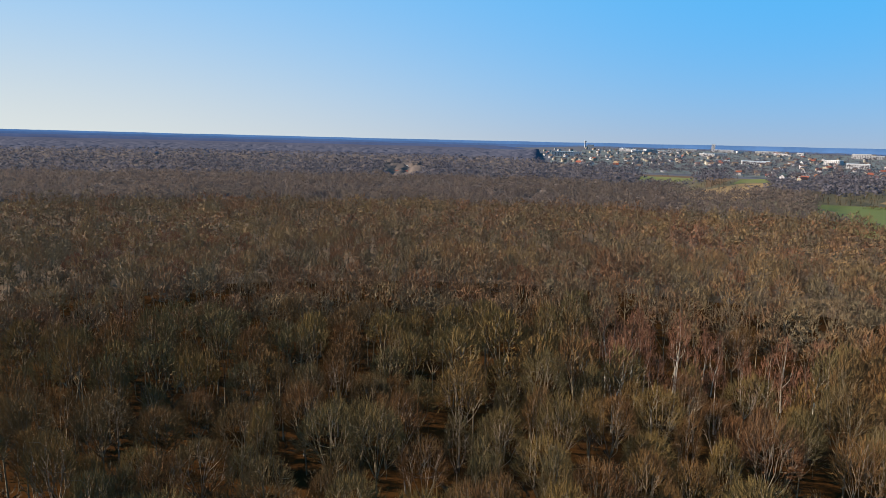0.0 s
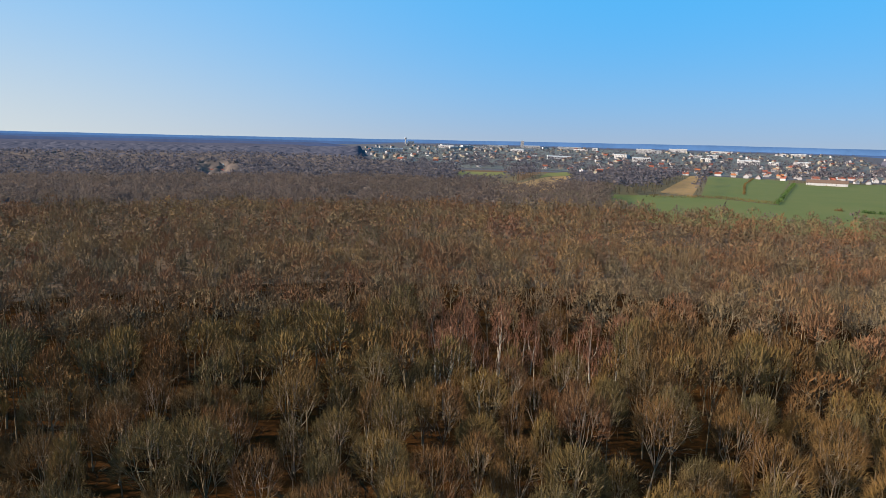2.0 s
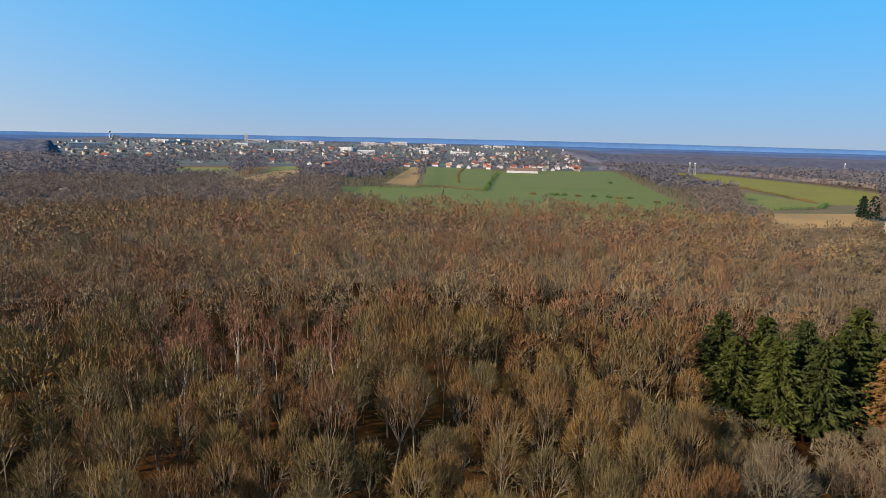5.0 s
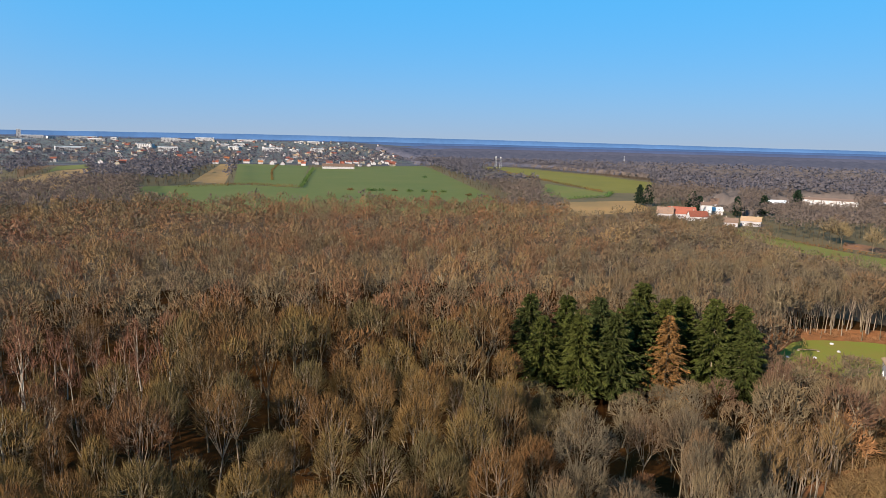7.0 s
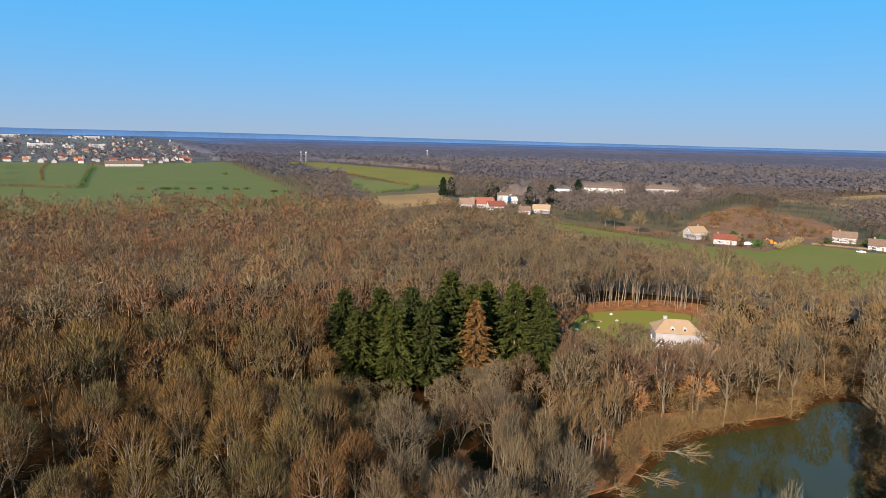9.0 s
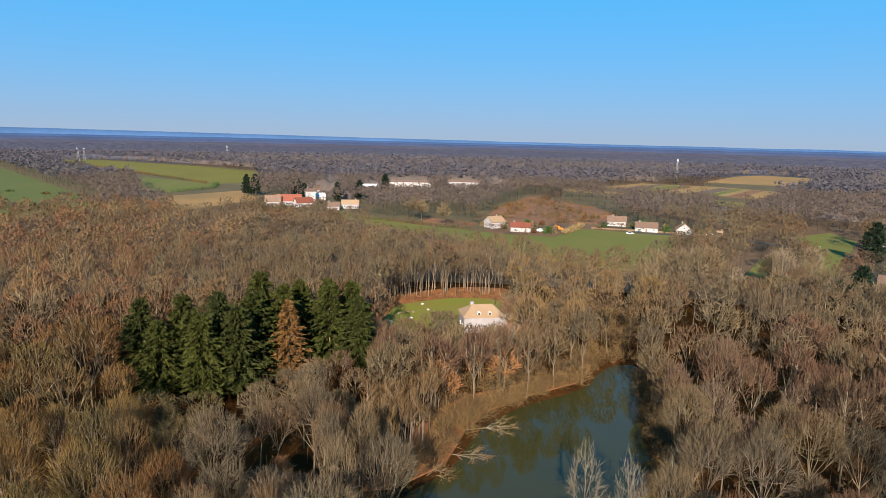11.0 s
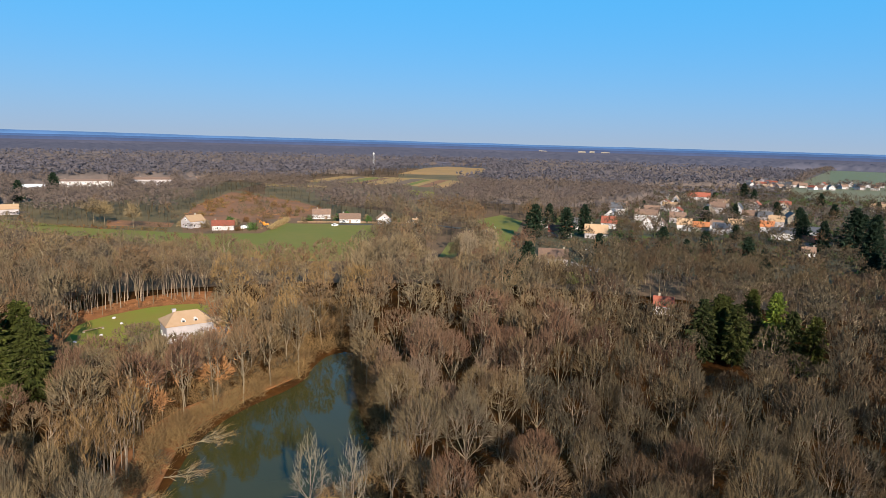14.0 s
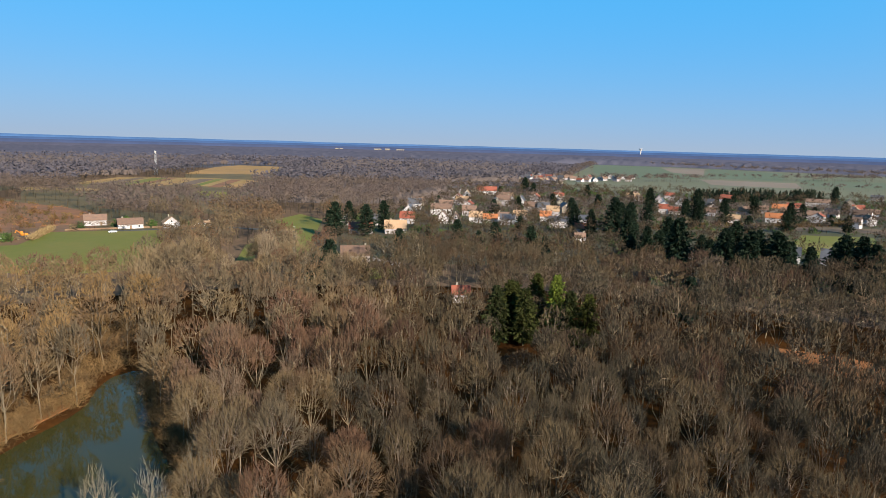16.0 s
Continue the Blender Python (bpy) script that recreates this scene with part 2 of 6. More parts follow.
SLATE = mat("dark_slates", (0.057, 0.057, 0.064), (0.038, 0.038, 0.045), scale=0.9, rough=0.5, rand=0.3)
GLASS = mat("window_panes", (0.023, 0.027, 0.035), (0.016, 0.020, 0.023), rough=0.08, spec=0.6)
WOOD = mat("painted_wood", (0.156, 0.101, 0.062), (0.109, 0.070, 0.047), scale=2)
WHITE_PAINT = mat("white_paint", (0.741, 0.731, 0.703), (0.646, 0.636, 0.608), scale=2, rough=0.5)
STEEL = mat("galvanised_steel", (0.405, 0.405, 0.414), (0.297, 0.297, 0.306), rough=0.45, metal=0.7, scale=3)
ROOF_METAL = mat("pale_sheet_roof", (0.495, 0.504, 0.522), (0.405, 0.414, 0.432), rough=0.5, scale=0.2)

# ---- mesh helpers ----
def quick_mesh(name, verts, tris, mats, index=None, tint=None):
    me = bpy.data.meshes.new(name)
    n, k = len(verts), len(tris)
    me.vertices.add(n)
    me.vertices.foreach_set("co", np.asarray(verts, np.float32).ravel())
    me.loops.add(3 * k)
    me.loops.foreach_set("vertex_index", np.asarray(tris, np.int32).ravel())
    me.polygons.add(k)
    me.polygons.foreach_set("loop_start", np.arange(k, dtype=np.int32) * 3)
    if index is not None:
        me.polygons.foreach_set("material_index", np.asarray(index, np.int32))
    for m in mats:
        me.materials.append(m)
    if tint is not None:
        me.attributes.new("tint", 'FLOAT', 'POINT').data.foreach_set("value", np.asarray(tint, np.float32))
    me.update(calc_edges=True)
    return me


def part(name, bm, material, parent=None, label=""):
    """One bmesh as one mesh object, under a thing or a part."""
    me = bpy.data.meshes.new(name)
    bm.to_mesh(me)
    bm.free()
    me.materials.append(material)
    ob = new(name, me)
    ob.parent = parent
    return tagged(ob, label)


def box(bm, x0, y0, z0, x1, y1, z1, bevel=0.0):
    r = bmesh.ops.create_cube(bm, size=1.0, matrix=Matrix.Translation(((x0 + x1) / 2, (y0 + y1) / 2, (z0 + z1) / 2)) @ Matrix.Diagonal((x1 - x0, y1 - y0, z1 - z0, 1)))
    if bevel:
        es = {e for v in r["verts"] for e in v.link_edges}
        bmesh.ops.bevel(bm, geom=list(es), offset=bevel, segments=1, affect='EDGES')
    return r["verts"]


def inside(poly, x, y):
    """Which of the points lie in the outline."""
    p = np.asarray(poly, float)
    x0, y0 = p[:, 0], p[:, 1]
    x1, y1 = np.roll(x0, -1), np.roll(y0, -1)
    x, y = np.asarray(x, float), np.asarray(y, float)
    res = np.zeros(x.shape, bool)
    for a, b, c, d in zip(x0, y0, x1, y1):
        with np.errstate(divide='ignore', invalid='ignore'):
            res ^= ((b > y) != (d > y)) & (x < (c - a) * (y - b) / (d - b) + a)
    return res


def edge_distance(poly, x, y):
    p = np.asarray(poly, float)
    best = np.full(np.shape(x), 1e9)
    for a, b in zip(p, np.roll(p, -1, 0)):
        d = b - a
        t = np.clip(((x - a[0]) * d[0] + (y - a[1]) * d[1]) / (d @ d), 0, 1)
        best = np.minimum(best, np.hypot(x - a[0] - t * d[0], y - a[1] - t * d[1]))
    return best


def smooth_outline(poly, rounds=2):
    p = np.asarray(poly, float)
    for _ in range(rounds):
        q = np.roll(p, -1, 0)
        p = np.stack([0.75 * p + 0.25 * q, 0.25 * p + 0.75 * q], 1).reshape(-1, 2)
    return p

# ---- ground plan ----
POND = smooth_outline([(92, 5), (100, -4), (113, -8), (121, -13), (128, -20), (137, -35), (147, -40), (154, -46), (154, -53), (141, -48), (125, -43), (112, -40), (98, -38), (88, -31), (82, -18), (80, -4), (85, 5)])
LAWN_EDGE = smooth_outline([(180, 16), (191, 15), (204, 13), (211, 4), (217, -9), (215, -23), (204, -23), (186, -16), (180, -3), (178, 3), (172, 8), (171, 14)], 1)
GREEN_EAST = [(312, 523), (276, 470), (272, 396), (320, 350), (372, 291), (416, 240), (470, 240), (548, 305), (1024, 715), (1097, 791), (833, 850), (489, 512), (470, 606), (374, 630)]
GREEN_UPPER = [(494, 520), (478, 612), (822, 1036), (876, 896)]
BROWN_STRIP = [(466, 612), (458, 662), (777, 1030), (816, 1038)]
OCHRE = [(259, 690), (333, 804), (446, 952), (506, 987), (389, 758), (292, 640), (256, 658)]
OCHRE_GREEN = [(416, 920), (505, 1078), (577, 1127), (515, 1005), (454, 968)]
GREEN_NORTH = [(297, 991), (346, 1101), (444, 1073), (350, 948)]
YELLOW_FIELD = [(1178, 723), (1220, 654), (1068, 392), (946, 264), (733, 205), (707, 245), (871, 410)]
GREEN_NOOK = [(790, 362), (696, 236), (588, 245), (629, 296)]
BROWN_PATCH = [(557, 235), (626, 192), (546, 150), (446, 185)]
STRIP = [(470, 72), (407, 14), (372, -38), (364, -69), (402, -92), (378, -147), (323, -122), (270, -90), (280, -62), (340, -18), (400, 40), (440, 70)]
HEATH_EDGE = [(640, -95), (541, -132), (486, -140), (432, -112), (420, -66), (440, -34), (522, -50)]
HEATH_SMALL = [(448, 9), (422, -28), (404, -25), (420, 9)]
PLOT_A = [(781, -198), (880, -283), (834, -376), (766, -418), (657, -338), (717, -295)]
PLOT_B = [(1132, -533), (1192, -611), (1104, -667), (887, -493), (938, -394)]
PLOT_C = [(639, -279), (607, -300), (554, -268), (587, -260)]
PLOT_D = [(747, -148), (702, -212), (678, -198), (712, -141)]
RIDE = [(250, -123), (302, -157), (308, -168), (252, -134)]
PARK = [(385, -221), (407, -256), (370, -250), (298, -195), (256, -165), (252, -156), (317, -196)]
GARDEN = [(215, -168), (214, -180), (193, -166), (198, -156)]
PLAIN = [(592, -850), (1093, -1744), (900, -1880), (350, -1940), (80, -1850), (60, -900), (261, -860), (472, -700)]
PLAIN_B = [(1093, -1744), (921, -1850), (515, -1215), (629, -1007)]
PLAIN_C = [(776, -1856), (549, -1784), (403, -1298), (544, -1270)]
PLAIN_D = [(512, -1185), (367, -1255), (305, -1080), (420, -1021)]
PLAIN_E = [(422, -1447), (200, -1500), (160, -1280), (326, -1179)]
PLAIN_F = [(867, -1742), (785, -1848), (582, -1364), (692, -1449)]
PLAIN_G = [(2099, -2214), (1793, -2218), (1464, -1795), (1570, -1686)]
MEADOW = [(130, -470), (95, -500), (80, -440), (92, -373), (116, -400)]
TRACK = [(232, -450), (144, -492), (60, -560), (60, -590), (154, -525), (240, -489)]
POND_GAP = [(136, -59), (180, -78), (181.5, -74.5), (138, -54)]
BARE = [(56, -190), (40, -196), (10, -196), (8, -180), (38, -178), (50, -182)]
BIRCHES = [(38, 166), (27, 115), (64, 99), (93, 143)]
VILLAGE = [(455, -465), (583, -574), (514, -760), (420, -800), (120, -1050), (40, -700), (40, -330), (70, -260), (120, -240), (160, -250), (240, -165), (262, -170), (300, -200), (350, -250)]
TOWN = [(212, 1402), (304, 1228), (480, 1090), (772, 1062), (1122, 915), (1190, 860), (2600, 2300), (1200, 3300), (406, 2673)]

from mathutils.geometry import tessellate_polygon

# ---- ground: one sheet to the horizon, sunk under the pond ----
def lie(x, y):
    """The height of the land: flat near by, rising gently far off, most of all towards the town."""
    r, g = np.hypot(x, y), np.degrees(np.arctan2(-np.asarray(x, float), y))
    town = np.clip(np.minimum(g + 56, -4 - g) / 8.0, 0, 1)
    return np.maximum(np.interp(r, [2400, 3700, 9000], [0, 12, 14]), town * np.interp(r, [1330, 3200, 5000, 9000], [0, 27, 31, 31]))


def ground_sheet():
    turn = sorted(set([round(a, 2) for a in np.arange(0, 360, 2)] + [round(a, 2) for a in np.arange(232, 278, 0.5)]))
    ring = [0.0, 30.0, 50.0, 60.0, 68.0] + list(np.arange(74, 170, 1.6)) + [172 * 1.07 ** i for i in range(54)]
    turn = np.radians(turn)
    x = np.array([[-r * math.sin(a) for a in turn] for r in ring])
    y = np.array([[r * math.cos(a) for a in turn] for r in ring])
    d = edge_distance(POND, x, y) * np.where(inside(POND, x.ravel(), y.ravel()).reshape(x.shape), -1, 1)
    z = np.interp(d, [-6, -1.0, 0.6, 3.5], [-2.6, -1.5, -0.45, 0.0])
    z += lie(x, y)
    n, m = x.shape
    v = np.stack([x, y, z], -1).reshape(-1, 3)
    t = []
    for i in range(n - 1):
        for j in range(m):
            a, b, c, e = i * m + j, i * m + (j + 1) % m, (i + 1) * m + j, (i + 1) * m + (j + 1) % m
            t += [(a, c, b), (b, c, e)]
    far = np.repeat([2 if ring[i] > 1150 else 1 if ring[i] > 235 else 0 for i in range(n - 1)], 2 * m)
    ob = new("ground", quick_mesh("ground", v, t, [SHADE_LITTER, FAR_FLOOR, HAZY_FLOOR], far))
    for p in ob.data.polygons:
        p.use_smooth = True
    return tagged(ob, "leaf-strewn woodland ground reaching to the horizon", "ground", kind="structure")


ground_sheet()


layer = 0.0


def hull(points):
    """The convex outline round points."""
    pts = sorted(set(points))
    ring = []
    for row in (pts, pts[::-1]):
        half = []
        for q in row:
            while len(half) > 1 and (half[-1][0] - half[-2][0]) * (q[1] - half[-2][1]) <= (half[-1][1] - half[-2][1]) * (q[0] - half[-2][0]):
                half.pop()
            half.append(q)
        ring += half[:-1]
    return ring


def sheet(name, outline, material, label, z=0.12, skirt=0.5, kind="structure", category="field"):
    """A field laid on the ground, with a low edge."""
    global layer
    layer += 0.003
    z += layer if z > 0 else 0
    pts = [Vector((p[0], p[1], z)) for p in outline]
    n = len(pts)
    faces = [tuple(f) for f in tessellate_polygon([pts])]
    faces = [f if (pts[f[1]] - pts[f[0]]).cross(pts[f[2]] - pts[f[0]]).z > 0 else f[::-1] for f in faces]
    turn = sum(pts[i].x * pts[(i + 1) % n].y - pts[(i + 1) % n].x * pts[i].y for i in range(n)) > 0
    for i in range(n):
        j = (i + 1) % n
        q = [(i, i + n, j), (j, i + n, j + n)]
        faces += q if turn else [f[::-1] for f in q]
    me = quick_mesh(name, [tuple(p) for p in pts] + [(p.x, p.y, z - skirt) for p in pts], faces, [material])
    me.shade_flat()
    return tagged(new(name, me), label, category, kind=kind)


sheet("field_margin", [(250, 480), (420, 215), (560, 130), (760, 180), (960, 240), (1090, 390), (1250, 650), (1190, 740), (1130, 810), (860, 1070), (500, 1090), (290, 740)], ROUGH, "rough dry grass along the fields' edges", 0.06)
sheet("yards", [(360, -30), (420, 20), (470, 80), (480, 140), (560, 150), (700, 130), (760, 60), (790, -60), (760, -150), (660, -100), (520, -150), (440, -185), (370, -185), (360, -120)], ROUGH, "rough grass and yards round the houses", 0.06, category="ground")
for outline in (PLOT_A, PLOT_B, PLOT_C, PLOT_D, OCHRE, GREEN_NORTH, PARK, HEATH_EDGE, TRACK):
    sheet("plot_margin", hull(list(outline) + [(u / 1.3, v / 1.3) for u, v in outline]), BRACKEN_DULL if outline is HEATH_EDGE else ROUGH, "dull brown bracken round the heath" if outline is HEATH_EDGE else "rough dry grass round a clearing in the wood", 0.07 if outline is HEATH_EDGE else 0.03)
sheet("field_green", GREEN_EAST, WHEAT, "broad green field of winter wheat")
sheet("field_upper", GREEN_UPPER, WHEAT, "green field bounded by dark hedges", 0.14)
sheet("field_brown", BROWN_STRIP, STUBBLE, "narrow brown stubble strip beside a wood")
sheet("field_ochre", OCHRE, STUBBLE, "ochre stubble field in the wood")
sheet("field_ochre_green", OCHRE_GREEN, GRASS, "small green field behind the stubble")
sheet("field_north", GREEN_NORTH, GRASS, "distant strip of green pasture")
sheet("field_yellow", YELLOW_FIELD, YELLOW, "long yellow-green meadow between woods")
sheet("field_nook", GREEN_NOOK, GRASS, "dull green corner of meadow")
sheet("field_brown_patch", BROWN_PATCH, STUBBLE, "straw-coloured rough ground beside the farm")
sheet("meadow_strip", STRIP, GRASS, "mown green meadow below the houses", category="meadow")
sheet("heath", HEATH_EDGE, HEATH, "russet bracken heath", category="heath")
sheet("heath_small", HEATH_SMALL, HEATH, "small patch of russet bracken", category="heath")
sheet("plot_straw", PLOT_A, FALLOW, "striped straw-coloured allotment fields", category="field")
sheet("plot_far", PLOT_B, STUBBLE, "distant ochre and green plots")
sheet("plot_small", PLOT_C, YELLOW, "small yellow plot among trees")
sheet("plot_thin", PLOT_D, FALLOW, "thin pale strip of fallow land")
sheet("grass_ride", RIDE, GRASS, "grassy ride cut through the wood", category="path")
sheet("park_lawn", PARK, GRASS, "green park lawn under trees", category="lawn")
sheet("garden_lawn", GARDEN, LAWN, "small bright garden lawn", category="lawn")
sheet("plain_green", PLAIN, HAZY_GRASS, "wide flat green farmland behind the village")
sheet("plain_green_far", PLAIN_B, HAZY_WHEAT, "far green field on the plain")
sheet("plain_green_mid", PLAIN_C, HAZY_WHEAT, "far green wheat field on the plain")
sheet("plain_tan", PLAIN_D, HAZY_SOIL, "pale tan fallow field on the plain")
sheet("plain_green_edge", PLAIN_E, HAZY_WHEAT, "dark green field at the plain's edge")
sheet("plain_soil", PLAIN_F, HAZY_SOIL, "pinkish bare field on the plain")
sheet("meadow_village", MEADOW, GRASS, "bright green paddock with long tree shadows", category="meadow")
sheet("village_ground", VILLAGE, GARDEN_GROUND, "rough gardens and grass between village houses", 0.05, category="ground")
sheet("track", TRACK, PLOUGH, "pale dirt track below the village", category="track")
sheet("bare_clearing", BARE, MUD, "bare sandy clearing in the wood", category="clearing")
sheet("lawn_edge", [(u + (u - 192) * (0.7 if u > 192 else 0.3), v + (v + 3) * 0.4) for u, v in LAWN_EDGE], MUD, "orange leaf litter under the trees round the lawn", 0.03, category="ground")
sheet("house_lawn", LAWN_EDGE, LAWN, "sunlit lawn round the house in the wood", category="lawn")
# crop rows in the striped plots
for i in range(9):
    u = np.array([781, -198]) + (np.array([657, -338]) - np.array([781, -198])) * (i + 0.25) / 9
    w = np.array([880, -283]) + (np.array([766, -418]) - np.array([880, -283])) * (i + 0.25) / 9
    g = (np.array([657, -338]) - np.array([781, -198])) / 9 * (0.45 + 0.2 * (i % 3))
    sheet("crop_strip", [tuple(u), tuple(u + g), tuple(w + g), tuple(w)], [STUBBLE, PLOUGH, GRASS, HEATH][i % 4], "ploughed, stubble or green strip across the plots", 0.2)

def town_ground():
    """Gardens and streets under the town, following the rise of the land."""
    a, r = np.meshgrid(np.radians(np.arange(-54.5, -7, 1.0)), 1300 * 1.045 ** np.arange(25))
    x, y = -r * np.sin(a), r * np.cos(a)
    n, m = x.shape
    v = np.stack([x, y, lie(x, y) + 0.35], -1).reshape(-1, 3)
    i = np.arange(n * m).reshape(n, m)
    a, b, c, d = i[:-1, :-1].ravel(), i[:-1, 1:].ravel(), i[1:, :-1].ravel(), i[1:, 1:].ravel()
    t = np.concatenate([np.stack([a, b, c], 1), np.stack([b, d, c], 1)])
    t = t[inside(TOWN, x, y).ravel()[t].all(1)]
    tagged(new("town_ground", quick_mesh("town_ground", v, t[:, ::-1], [TOWN_GROUND])), "gardens and streets between the town's houses", "ground", kind="structure")


town_ground()

# ---- pond ----
WATER = bpy.data.materials.new("pond_water")
WATER.use_nodes = True
nt = WATER.node_tree
b = nt.nodes["Principled BSDF"]
b.inputs["Roughness"].default_value, b.inputs["IOR"].default_value, b.inputs["Specular IOR Level"].default_value = 0.05, 1.33, 0.35
nz = nt.nodes.new("ShaderNodeTexNoise")
nz.inputs["Scale"].default_value, nz.inputs["Detail"].default_value = 0.06, 4
gp = nt.nodes.new("ShaderNodeNewGeometry")
nt.links.new(gp.outputs["Position"], nz.inputs["Vector"])
mx = nt.nodes.new("ShaderNodeMix")
mx.data_type = 'RGBA'
mx.inputs[6].default_value, mx.inputs[7].default_value = (0.018, 0.019, 0.006, 1), (0.031, 0.028, 0.008, 1)
nt.links.new(nz.outputs[0], mx.inputs[0])
nt.links.new(mx.outputs[2], b.inputs["Base Color"])
nb = nt.nodes.new("ShaderNodeTexNoise")
nb.inputs["Scale"].default_value, nb.inputs["Detail"].default_value = 1.3, 3
nt.links.new(gp.outputs["Position"], nb.inputs["Vector"])
bp = nt.nodes.new("ShaderNodeBump")
bp.inputs["Strength"].default_value, bp.inputs["Distance"].default_value = 0.06, 0.05
nt.links.new(nb.outputs[0], bp.inputs["Height"])
nt.links.new(bp.outputs[0], b.inputs["Normal"])
sheet("pond_water", [(70, -64), (168, -64), (168, 16), (70, 16)], WATER, "murky still pond reflecting sky and bare trees", -0.75, 0.1, category="water")

sheet("pond_bank", [(92, 11), (100, 8), (112, 4), (122, 0), (131, -8), (139, -22), (147, -33), (157, -40), (153, -39.4), (146, -37.6), (139, -33), (130.5, -19.5), (123, -11.5), (114, -6.5), (101, -2.5), (93, 6)], MUD, "sunlit bank strewn with orange leaves", 0.02, 0.3, category="bank")

# ---- trees ----
def unit(v):
    return v / np.maximum(np.linalg.norm(v, axis=-1, keepdims=True), 1e-9)


class Soup:
    """Collects triangles for one mesh."""
    def __init__(self):
        self.v, self.t, self.m, self.n = [], [], [], 0

    def add(self, v, t, m):
        self.v.append(v)
        self.t.append(t + self.n)
        self.m.append(np.full(len(t), m))
        self.n += len(v)

    def sticks(self, p, q, r0, r1, m=0, sides=3):
        """Tapered rods from p to q."""
        p, q = np.atleast_2d(p).astype(float), np.atleast_2d(q).astype(float)
        k = len(p)
        r0, r1 = np.broadcast_to(r0, k), np.broadcast_to(r1, k)
        d = unit(q - p)
        a = unit(np.cross(d, np.where(np.abs(d[:, 2:3]) > 0.9, [[1.0, 0, 0]], [[0, 0, 1.0]])))
        c = np.cross(d, a)
        v, t = [], []
        for e, r in ((p, r0), (q, r1)):
            for s in range(sides):
                w = 2 * math.pi * s / sides
                v.append(e + (a * math.cos(w) + c * math.sin(w)) * r[:, None])
        v = np.stack(v, 1).reshape(-1, 3)
        base = (np.arange(k) * 2 * sides)[:, None]
        for s in range(sides):
            s2 = (s + 1) % sides
            t += [base + np.array([[s, s2, sides + s]]), base + np.array([[s2, sides + s2, sides + s]])]
        self.add(v, np.concatenate(t), m)

    def blades(self, p, d, length, width, rng, m=1, face=None):
        """Single slivers from p along d; with face, their flat side turns roughly that way."""
        k = len(p)
        d = unit(d)
        flat = rng.normal(size=(k, 3)) if face is None else face + rng.normal(0, 0.3, (k, 3))
        s = unit(np.cross(flat, d)) * (np.broadcast_to(width, k) / 2)[:, None]
        v = np.stack([p - s, p + s, p + d * np.broadcast_to(length, k)[:, None]], 1).reshape(-1, 3)
        self.add(v, np.arange(3 * k).reshape(-1, 3), m)

    def arrays(self):
        return np.concatenate(self.v), np.concatenate(self.t), np.concatenate(self.m)


